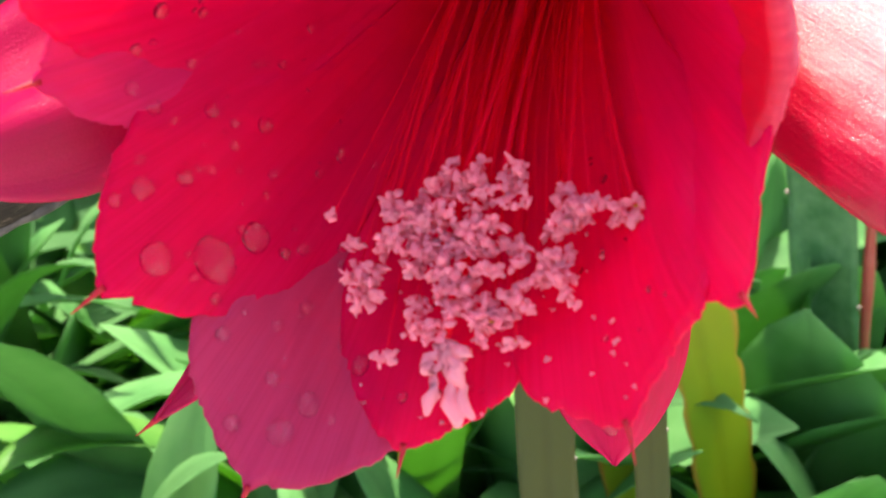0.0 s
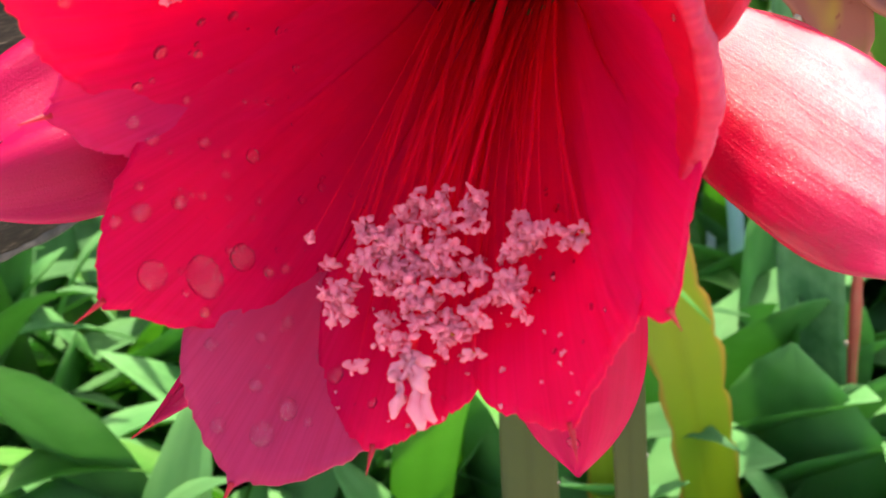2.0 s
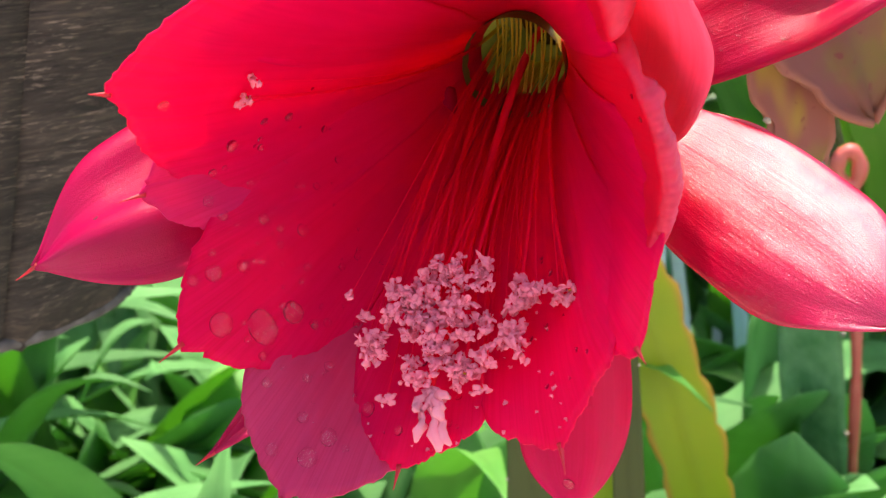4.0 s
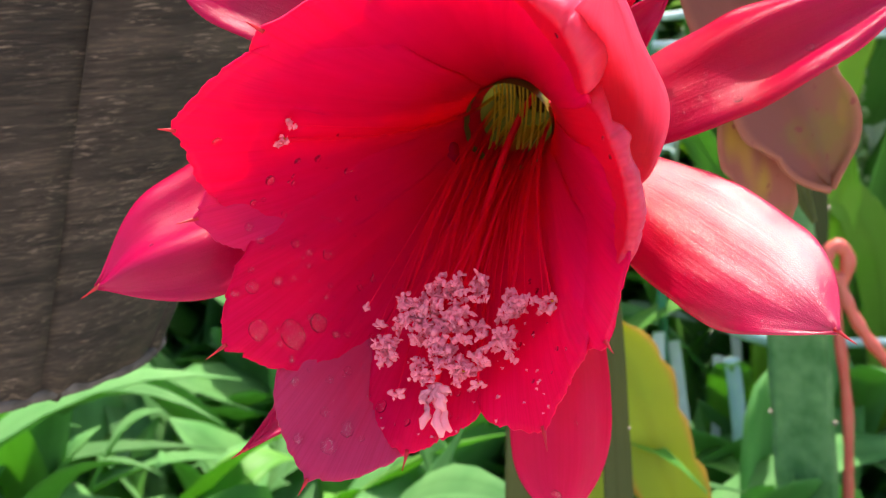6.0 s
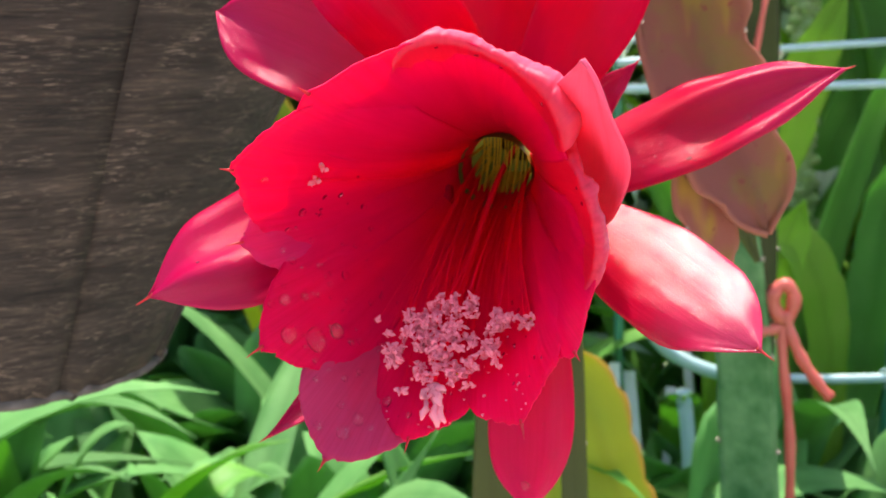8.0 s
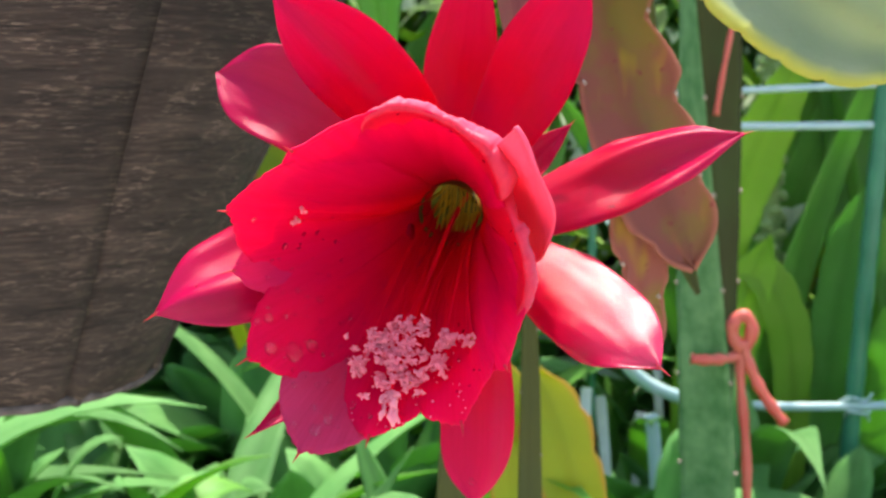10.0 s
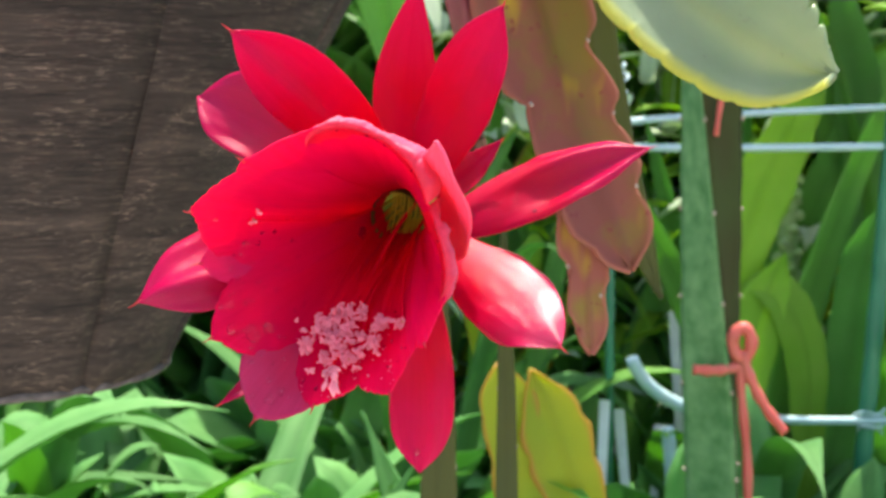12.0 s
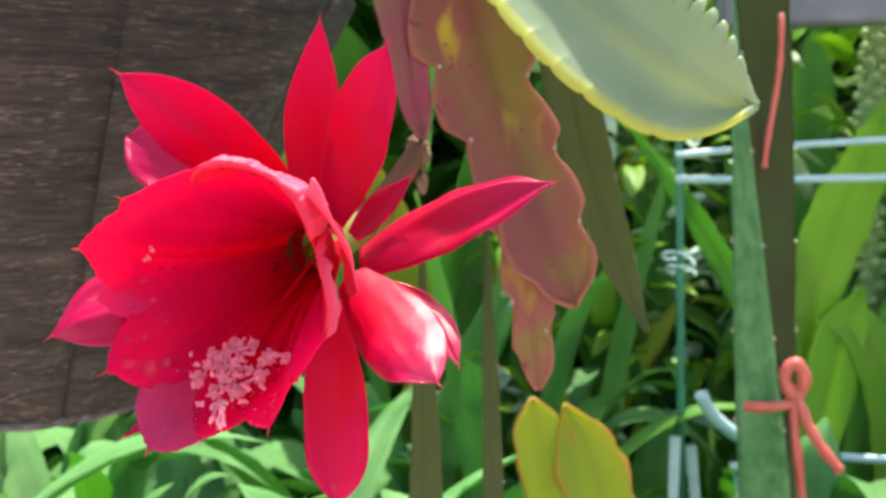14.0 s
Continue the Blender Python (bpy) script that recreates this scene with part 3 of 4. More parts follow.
#  midrib, half width, facing, widest, foot, blunt, hollow, roll, thorn, curl, material, label
FREE = [
    (((6, 38, 36), (-4, 16, 61), (-36, -11, 85)), 13, (-0.2, -0.75, 0.1), 0.58, 0.5, 3.2, 0.10, 0.05, 4, 0, TOP, ""),
    (((0, 46, 34), (-24, 46, 56), (-59, 57, 67)), 15, (-0.2, -0.9, 0.3), 0.55, 0.4, 4.5, 0.2, 0, 0, 1.5, OUTER, "broad red outer petal with a pale folded tip"),
    (((12, 50, 34), (13, 44, 70), (19, 28, 103)), 11, (0.0, -1, 0.1), 0.5, 0.4, 1.7, 0.35, 0, 3, 0, TOP, ""),
    (((18, 40, 34), (34, 24, 66), (45, 1, 93)), 13, (-0.3, -0.9, 0.2), 0.55, 0.4, 2.3, 0.2, 0, 3.5, 0, TOP, ""),
    (((28, 42, 22), (62, 32, 42), (95, 26, 50)), 14, (-0.10, -0.72, 0.69), 0.5, 0.5, 1.9, -0.26, 0.20, 3, 2.0, OUTER, "long red outer petal with a pale glossy edge"),
    (((26, 34, 18), (43.5, 0, 6.5), (60, -24, -7)), 12.8, (-0.36, -0.62, 0.69), 0.55, 0.45, 2.5, -0.26, 0.0, 4, 2.5, SUNLIT, "glossy red outer petal lying in full sun"),
    (((28, 34, 14), (54, 24, 10), (64.5, 9, -8)), 7.5, (0.2, -0.8, 0.5), 0.55, 0.4, 2.2, 0.2, 0.08, 3, 1.5, SUNLIT, ""),
    (((16, 40, 8), (21, 32, -26), (18, 40, -65)), 11, (0.0, -1, -0.3), 0.62, 0.5, 3.4, -0.2, 0.12, 0, 1.0, TOP, ""),
    (((0, 40, 14), (-38, 14, 23), (-74, 12, 2)), 14.5, (0.0, -0.68, 0.73), 0.62, 0.5, 2.3, -0.30, 0.10, 4, 3.5, OUTER, "red outer petal with a white folded tip"),
    (((2, 38, 4), (-22, 22, -18), (-45, 6, -31)), 7, (-0.1, -0.9, 0.3), 0.5, 0.5, 1.4, 0.1, 0, 3, 0, OUTER, ""),
    (((26, 44, 30), (38, 45, 42), (47, 41, 51)), 6, (-0.4, -0.9, 0.2), 0.4, 0.5, 1.4, 0.3, 0, 1.5, 0, OUTER, ""),
    (((24, 34, 20), (37, 4, 24), (20.5, -21, 51)), 14, (-0.70, -0.68, 0.05), 0.58, 0.5, 2.4, 0.12, 0, 0, 4.0, BLUSH, "red petal whose pink tip curls back"),
]
for k, (pts, half, facing, widest, foot, blunt, hollow, roll, thorn, curl, mat, lab) in enumerate(FREE):
    f = free_petal(pts, half, facing, widest, foot, blunt, hollow, roll, k + 3, curl, (0.0, -0.3, -0.7) if k == 8 else (0, 0, 0))
    pet = part("outer_petal", sheet(f, 30, 52, 0.5 * MM), mat, flower, lab)
    if thorn:
        spine(pet, f(0, 1.0), (f(0, 1.0) - f(0, 0.95)).normalized(), thorn, Vector((0, 0, 0.8)))

# floral tube behind the throat, open towards the bell
bm = bmesh.new()
ring_out = [THROAT_AT + AX * h for h in (9, 0, -12, -28)]
tube(bm, [ORIGIN + p * MM for p in ring_out], [0.0096, 0.0090, 0.0075, 0.006], 24, cap=False)
part("throat_wall", bm, THROAT, flower, "yellow-green inner wall of the throat")
for k in range(13):
    x = -5.6 + 11.2 * k / 12
    q0 = THROAT_AT + E1 * x + E2 * math.sqrt(62 - x * x) - AX * 4
    q1 = THROAT_AT + E1 * (x * 1.02 + 0.5 * math.sin(k * 2.3)) - E2 * 6 + AX * 5
    bm = bmesh.new()
    tube(bm, [ORIGIN + bezier((q0, q0.lerp(q1, 0.5) - AX * 5, q1), i / 10) * MM for i in range(11)], 0.24 * MM, 6)
    part("filament", bm, THREAD, flower, "yellow filament inside the throat")
bm = bmesh.new()
tube_pts = [bezier((THROAT_AT - AX * 24, THROAT_AT - AX * 36, (32, 100, 42), (42, 113, 60)), i / 14) for i in range(15)]
tube(bm, [ORIGIN + p * MM for p in tube_pts], [0.0062 - 0.00015 * i for i in range(15)], 20)
part("floral_tube", bm, TUBE, flower, "reddish green flower tube")


def anther_mesh(seed):
    rnd = random.Random(seed)
    bm = bmesh.new()
    for i in range(9):
        c = (rnd.uniform(-0.75, 0.75), rnd.uniform(-0.6, 0.6), (i - 4) * 0.26)
        blob(bm, [q * MM for q in c], [q * MM for q in (rnd.uniform(0.35, 0.65), rnd.uniform(0.10, 0.24), rnd.uniform(0.35, 0.65))],
             seed * 7 + i, 0.38, 2.6, 2, Euler((rnd.uniform(0, 6), rnd.uniform(0, 6), 0)).to_matrix())
    return finish(bm, "anther", ANTHER)


ANTHERS = [anther_mesh(s) for s in range(6)]


def inside(end):
    """Keeps a place inside the bell."""
    end = Vector(end)
    th, r, h = around(end)
    rt, ht = rim_at(th)
    v = max(0.0, h / ht)
    wall = R0 + (rt - R0) * (0.35 * v + 0.65 * v ** 1.75) - 1.6
    if v < 1.0 and r > wall:
        w = math.radians(th)
        end = THROAT_AT + AX * h + (E1 * math.cos(w) + E2 * math.sin(w)) * wall
    return end


def stamen(ends, phi, seed, start_r=6.5, mid_lift=0.0):
    """A filament from the throat to its cluster of anthers; ends in mm, the first at the tip."""
    rnd = random.Random(seed)
    a = math.radians(phi)
    rad = E1 * math.cos(a) + E2 * math.sin(a)
    ends = [inside(e) for e in ends]
    end = ends[0]
    p0 = THROAT_AT + rad * start_r - AX * 14
    p1 = THROAT_AT + rad * (start_r + 0.5) + AX * 22
    p2 = end.lerp(p1, 0.42) + Vector((rnd.uniform(-2, 2), rnd.uniform(-1, 1), mid_lift + rnd.uniform(-1, 2)))
    n = 18
    pts = [ORIGIN + bezier((p0, p1, p2, end), i / n) * MM for i in range(n + 1)]
    bm = bmesh.new()
    stout = 0.42 if seed % 5 == 0 else 0.16
    tube(bm, pts, [stout * (1 - 0.35 * i / n) * MM for i in range(n + 1)], 7)
    fil = part("stamen", bm, FILAMENT, flower)
    for e in ends:
        an = new("anther", ANTHERS[rnd.randrange(len(ANTHERS))])
        an.matrix_world = Matrix.Translation(ORIGIN + e * MM) @ Euler((rnd.uniform(0, 6), rnd.uniform(0, 6), rnd.uniform(0, 6))).to_matrix().to_4x4() \
            @ Matrix.Diagonal((*[rnd.uniform(0.75, 1.1)] * 3, 1))
        an.parent = fil
        an.matrix_parent_inverse = fil.matrix_world.inverted()
    return fil


def spray(x, z, dy=0.0):
    """A place in the fan of anthers: it leans out of the mouth towards its foot."""
    return Vector((x, -6.5 + 0.5 * z - 0.217 * x + dy, z))


bpy.context.view_layer.update()
BELL_OBS = [o for o in flower.children if o.name.startswith("petal")]
FREE_OBS = [o for o in flower.children if o.name.startswith("outer_petal")]


def first_hit(obs, start, way):
    """Nearest place where a ray meets one of the petals, and the normal turned against the ray."""
    best = None
    for o in obs:
        inv = o.matrix_world.inverted()
        ok, p, nn, _ = o.ray_cast(inv @ start, inv.to_3x3() @ way)
        if ok:
            p = o.matrix_world @ p
            d = (p - start).length
            if best is None or d < best[0]:
                nn = (o.matrix_world.to_3x3() @ nn).normalized()
                best = (d, p, nn if nn.dot(way) < 0 else -nn)
    return best


def on_bell(theta, v):
    a = math.radians(theta)
    return first_hit(BELL_OBS, ORIGIN + (THROAT_AT + AX * rim_at(theta)[1] * v) * MM, E1 * math.cos(a) + E2 * math.sin(a))


rnd = random.Random(5)
# clumps: x, z, radius, count
CLUMPS = [(-5.4, -0.1, 2.3, 10), (-3.0, 1.0, 1.3, 4), (1.1, 0.1, 2.0, 8), (-11.4, -2.8, 2.3, 11), (-9.0, -3.4, 1.8, 7), (-13.3, -5.3, 1.0, 3),
          (-2.6, -3.2, 1.8, 6), (7.2, -2.5, 2.0, 11), (5.4, -4.2, 1.4, 5), (11.4, -2.5, 1.4, 3), (-6.3, -5.4, 2.2, 9), (-9.9, -6.7, 2.0, 8),
          (-7.0, -8.4, 2.0, 8), (-3.2, -6.7, 2.0, 8), (0.3, -6.5, 1.2, 4), (4.5, -8.5, 2.0, 9), (-15.8, -9.5, 2.0, 11), (-6.3, -10.8, 2.1, 9),
          (0.3, -11.0, 1.2, 4), (-3.2, -13.2, 2.1, 9), (-10.2, -13.4, 1.7, 7)]
seed = 0
for cx, cz, spread, count in CLUMPS:
    group = []
    for k in range(count):
        a, d = k * 2.4 + rnd.uniform(-0.4, 0.4), spread * math.sqrt((k + 0.5) / count)
        group.append(spray(cx + d * math.cos(a), cz + d * math.sin(a), rnd.uniform(-1.3, 1.3)))
        if len(group) == 4 or k == count - 1:
            stamen(group, -90 + cx * 5.2 + rnd.uniform(-34, 34), seed)
            group, seed = [], seed + 1
for x, z in ((15.8, -3.9), (12.6, -3.4), (5.8, -10.8), (-17, -5.7), (-17, -11.5), (-0.4, -15.3), (-14.6, -17), (-19, -2.6)):
    stamen([spray(x, z)], -90 + x * 5, seed)
    seed += 1
for x, y, z in ((-33, -5, 34), (-35.5, -3, 30.5), (-33, -4, 30)):
    th_, _, h_ = around((x, y, z))
    hit_ = on_bell(th_, h_ / rim_at(th_)[1])
    stamen([(hit_[1] - ORIGIN) / MM + hit_[2] * 1.3], 165, seed, 7.5)
    seed += 1

# the style with its lobed stigma
bm = bmesh.new()
st_pts = [bezier((THROAT_AT - AX * 16, THROAT_AT + AX * 20, (0, 8, -2), (-8, -12, -15.5)), i / 20) for i in range(21)]
tube(bm, [ORIGIN + p * MM for p in st_pts], [(0.85 - 0.012 * i) * MM for i in range(21)], 10)
style = part("style", bm, STYLE, flower, "stout pink style")
for k, (dx, dy, dz, fat) in enumerate(((0.5, -4.0, -8.4, 1.1), (-2.6, -2.2, -2.6, 0.9), (2.3, -2.0, -1.4, 1.0), (-2.4, -3.4, -6.6, 0.9), (1.4, -3.0, -3.6, 1.1), (2.0, -4.0, -7.6, 0.8))):
    bm = bmesh.new()
    a, b = Vector((-8, -12, -15.5)), Vector((-8 + dx, -12 + dy, -15.5 + dz))
    pts = [a.lerp(b, i / 8) + Vector((0.4 * math.sin(i * 1.9 + k), 0.4 * math.cos(i * 2.3 + k), 0.5 * math.sin(i / 8 * math.pi))) for i in range(9)]
    tube(bm, [ORIGIN + p * MM for p in pts], [r * fat * MM for r in (0.45, 0.55, 0.55, 0.5, 0.55, 0.7, 0.95, 0.9, 0.4)], 10)
    for v in bm.verts:
        v.co += Vector((1, 1, 1)) * 0.00018 * noise.noise(v.co * 1400)
    part("stigma_lobe", bm, STIGMA, style, "pale pink stigma lobe")


# pollen crumbs and water on the petals
def drop_mesh(seed):
    bm = bmesh.new()
    blob(bm, (0, 0, 0), (1, 1, 1), seed, 0.035 + 0.03 * (seed % 3), 0.9, 3)
    for v in bm.verts:
        v.co.z = v.co.z * 0.62 if v.co.z > 0 else v.co.z * 0.12
    return finish(bm, "water_drop", WATER)


DROPS = [drop_mesh(k) for k in range(5)]


def lay_drop(hit, radius, k, long=1.0, on="a petal"):
    if not hit:
        return
    o = new("water_drop", DROPS[k % 5])
    turn = hit[2].to_track_quat("Z", "Y").to_matrix().to_4x4() @ Matrix.Rotation(k * 1.9, 4, "Z")
    o.matrix_world = Matrix.Translation(hit[1] + hit[2] * 0.00018) @ turn @ Matrix.Diagonal((radius * MM * long, radius * MM, radius * MM, 1))
    tagged(o, "clear round water drop resting on a red petal" if radius > 0.9 else f"small clear water drop resting on {on}", "water drop", "water drops on the petals")


BIG = [(-152, 0.932, 1.9), (-144, 0.865, 2.3), (-141, 0.803, 1.75), (-163, 0.913, 1.3), (-160, 0.851, 1.05), (-164, 0.949, 0.85), (167, 0.823, 1.0),
       (174, 0.875, 0.7), (-179, 0.894, 0.85), (-174, 0.866, 0.9), (-168, 0.789, 0.85), (-158, 0.71, 1.0), (150, 0.907, 0.9), (161, 0.735, 0.7),
       (162, 0.679, 0.8), (-131, 0.754, 0.7), (-134, 0.778, 0.7), (-134, 0.897, 0.85), (-118, 0.945, 1.6), (-116, 0.902, 1.3), (-125, 0.962, 1.0),
       (-123, 0.898, 0.9), (-127, 0.842, 0.75), (-124, 0.801, 0.85), (-110, 0.849, 1.1), (-100, 0.916, 0.75), (-139, 0.883, 0.7)]
for k, (th, v, r) in enumerate(BIG):
    lay_drop(on_bell(th, v), r, k, 1.25 if k in (1, 19, 24) else 1.0)
rnd = random.Random(77)
for k in range(95):
    th, v = rnd.choice(((-172, -120), (-150, -110), (-112, -84), (-80, -40), (150, 200)))
    th, v = rnd.uniform(th, v), rnd.uniform(0.58, 0.95)
    lay_drop(on_bell(th, v), rnd.choice((0.22, 0.28, 0.35, 0.45, 0.6)), k)
for x, y, z, r in ((57, 29, 28, 0.95), (51.5, 32, 31.5, 0.6), (52, 32, 33.5, 0.5), (50, 32, 28.5, 0.5), (72, 23, 38, 0.9), (47, 33, 26, 0.4),
                   (17.5, 40, -57, 1.2), (22, 40, -40, 0.5), (-60, 17, 8, 0.5)):
    lay_drop(first_hit(FREE_OBS, at(x, y - 30, z + 3), Vector((0, 1, -0.1)).normalized()), r, int(abs(x)))
for th, v, r in ((28, 0.93, 0.6), (14, 0.95, 0.5), (20, 0.94, 0.4), (52, 0.95, 0.5), (78, 0.96, 0.5), (88, 0.96, 0.45), (70, 0.95, 0.4)):
    lay_drop(on_bell(th, v), r, int(th))

for k in range(42):
    h = on_bell(rnd.choice((rnd.uniform(-110, -45), rnd.uniform(-85, -55))), rnd.uniform(0.66, 0.97))
    if h:
        c = new("pollen_crumb", ANTHERS[k % 6])
        c.matrix_world = Matrix.Translation(h[1] + h[2] * 0.0002) @ h[2].to_track_quat("Z", "Y").to_matrix().to_4x4() \
            @ Matrix.Diagonal((*[rnd.uniform(0.12, 0.4)] * 2, 0.12, 1))
        c.parent = flower
        c.matrix_parent_inverse = flower.matrix_world.inverted()

# ---- ground ----
bm = bmesh.new()
nG = 60
rows_ = []
for j in range(nG + 1):
    r_ = []
    for i in range(nG + 1):
        a, b = 2 * i / nG - 1, 2 * j / nG - 1
        x, y = 400 * a * abs(a) ** 3, 400 * b * abs(b) ** 3
        r_.append(bm.verts.new((x, y, 0.02 * noise.noise(Vector((x * 1.5, y * 1.5, 0))))))
    rows_.append(r_)
for j in range(nG):
    for i in range(nG):
        bm.faces.new((rows_[j][i], rows_[j][i + 1], rows_[j + 1][i + 1], rows_[j + 1][i]))
solo("ground", bm, SOIL, "dark garden soil under the plants", "ground", kind="structure")


# unseen pale slab where one stands, added to bounce sunlight into the bell
bm = bmesh.new()
bmesh.ops.create_grid(bm, x_segments=24, y_segments=12, size=1.0)
for v in bm.verts:
    v.co = (v.co.x * 5, -1.45 + v.co.y * 1.7, 0.03 + 0.004 * noise.noise(v.co * 9))
solo("bounce_slab", bm, BOUNCE_PALE, "unseen pale slab added to bounce sunlight into the flower", "path", kind="structure")


# ---- the wooden pot ----
POT = Vector((-0.191, 0.244, -0.067))
POT_R, POT_K, POT_H = 0.081, 0.526, 0.2


def stave(a0, a1, seed, thick=0.012):
    """One board of the pot, bowed round its axis."""
    bm = bmesh.new()
    uvl = bm.loops.layers.uv.new("UVMap")
    n, m = 10, 14
    g = []
    for j in range(m + 1):
        z = POT_H * j / m
        row = []
        for k in range(n + 1):
            a = a0 + (a1 - a0) * k / n
            edge = 0.0016 * (smooth_step(0.94, 1, k / n) + smooth_step(0.94, 1, 1 - k / n))
            low = 0.004 * noise.noise(Vector((a * 9, seed, 0))) if j == 0 else 0
            r = POT_R + POT_K * z + 0.002 * noise.noise(Vector((math.cos(a) * 3, math.sin(a) * 3, z * 12 + seed))) - edge
            d = Vector((math.cos(a), math.sin(a), 0))
            c = ORIGIN + POT + Vector((0, 0, z + low))
            row.append((bm.verts.new(c + d * r), bm.verts.new(c + d * (r - thick))))
        g.append(row)

    def face(vs, uvs):
        f = bm.faces.new(vs)
        for lp, q in zip(f.loops, uvs):
            lp[uvl].uv = q
    for j in range(m):
        for k in range(n):
            q = [((a0 + (a1 - a0) * kk / n) / math.tau * 2.2, jj / m) for kk, jj in ((k, j), (k + 1, j), (k + 1, j + 1), (k, j + 1))]
            face((g[j][k][0], g[j][k + 1][0], g[j + 1][k + 1][0], g[j + 1][k][0]), q)
            face((g[j][k + 1][1], g[j][k][1], g[j + 1][k][1], g[j + 1][k + 1][1]), q)
        face((g[j][0][1], g[j][0][0], g[j + 1][0][0], g[j + 1][0][1]), [(0, 0)] * 4)
        face((g[j][n][0], g[j][n][1], g[j + 1][n][1], g[j + 1][n][0]), [(0, 0)] * 4)
    for k in range(n):
        face((g[0][k + 1][0], g[0][k][0], g[0][k][1], g[0][k + 1][1]), [(k / n, 0)] * 4)
        face((g[m][k][0], g[m][k + 1][0], g[m][k + 1][1], g[m][k][1]), [(k / n, 1)] * 4)
    return bm


pot = thing("wooden_pot", ORIGIN + POT, "weathered dark brown wooden hanging pot with horizontal grain", "pot")
for k in range(9):
    part("stave", stave(k * math.tau / 9 - 0.15, (k + 1) * math.tau / 9 - 0.15, k), WOOD, pot)
bm = bmesh.new()
bmesh.ops.create_circle(bm, cap_ends=True, segments=48, radius=POT_R - 0.006, matrix=Matrix.Translation(ORIGIN + POT + Vector((0, 0, 0.012))))
part("bottom", bm, WOOD, pot)
bm = bmesh.new()
tube(bm, [ORIGIN + POT + Vector((math.cos(a) * (POT_R - 0.001), math.sin(a) * (POT_R - 0.001), 0.001 + 0.0012 * noise.noise(Vector((math.cos(a) * 9, math.sin(a) * 9, 0)))))
          for a in (k * math.tau / 72 for k in range(73))], [0.0026 + 0.0008 * noise.noise(Vector((k * 0.9, 3, 0))) for k in range(73)], 8, cap=False)
part("bottom_rim", bm, WORN, pot, "pale worn lower edge")
bm = bmesh.new()
bmesh.ops.create_circle(bm, cap_ends=True, segments=48, radius=POT_R + POT_K * 0.17 - 0.008, matrix=Matrix.Translation(ORIGIN + POT + Vector((0, 0, 0.17))))
solo("potting_soil", bm, SOIL, "dark potting soil filling the wooden pot", "soil")


# ---- leaves and stems ----
def cladode(pts, half, facing, teeth=9, bite=0.16, widest=0.5, foot=0.3, thick=2.2, hollow=0.1, seed=0, blunt=2.5, nv=90, ragged=0.3, tip=0.0, other=None, lobes=0):
    """A flat jointed cactus stem with a notched edge, along pts (mm)."""
    def f(u, v):
        p = bezier(pts, v)
        t = (bezier(pts, min(1, v + 0.02)) - bezier(pts, max(0, v - 0.02))).normalized()
        side = t.cross(Vector(facing)).normalized()
        nn = side.cross(t).normalized()
        if v < widest:
            w = foot + (1 - foot) * math.sin(0.5 * math.pi * v / widest)
        else:
            s = (v - widest) / (1 - widest)
            w = 1 - (1 - tip) * s ** 1.2 - tip * s ** 14 if tip else 1 - s ** blunt
        ph = (v * teeth + (0.5 if u > 0 else 0)) % 1.0
        w *= 1 + ragged * noise.noise(Vector((u * 0.7 + seed, v * 5, seed * 1.7)))
        bt = bite if u < 0 or other is None else other
        if lobes and u > 0:
            ph = (v * lobes) % 1.0
        notch = abs(2 * ph - 1) ** 4.5 if lobes else (1 - ph) ** 3 * 0.6 + 0.4 * smooth_step(0.75, 1, ph)
        w = max(0.02, w * (1 - abs(u) ** (3.5 if bite > 0.5 else 7) * bt * notch))
        w *= half
        wav = noise.noise(Vector((u, v * 3, seed * 3.3))) * 0.1 * half
        bend = hollow * u * u if not lobes else (2.2 * hollow * abs(u) ** 3 if u > 0 else 0.0)
        p = p + side * u * w + nn * (bend * half + wav * (0.3 + abs(u)))
        p = p + nn * 0.05 * half * math.exp(-(u * 9) ** 2)
        return ORIGIN + p * MM
    return sheet(f, 18, nv, thick * MM)


def joint_plant(name, root, joints, label, category="cactus", group=""):
    """A plant of flat joints: midrib, half width, facing, material, settings."""
    ob = thing(name, ORIGIN + Vector(root) * MM, label, category, group)
    for k, (pts, half, facing, mat, kw) in enumerate(joints):
        jt = part("joint", cladode(pts, half, facing, seed=k + len(label), **kw), mat, ob)
        if mat not in (CLADODE_RED, CLADODE_OLIVE):
            continue
        for q in range(1, kw["teeth"]):
            for u in (-1, 1):
                row = round((q - (0.5 if u > 0 else 0.0)) / kw["teeth"] * 90)
                o = new("areole", WOOL)
                o.matrix_world = Matrix.Translation(jt.data.vertices[(row * 19 + (18 if u > 0 else 0)) * 2].co) @ Matrix.Scale(1.0 if mat is CLADODE_RED else 0.6, 4)
                o.parent = jt
                o.matrix_parent_inverse = jt.matrix_world.inverted()
    return ob


bm = bmesh.new()
blob(bm, (0, 0, 0), (0.0009, 0.0009, 0.001), 5, 0.3, 2, 2)
WOOL = finish(bm, "areole", AREOLE)


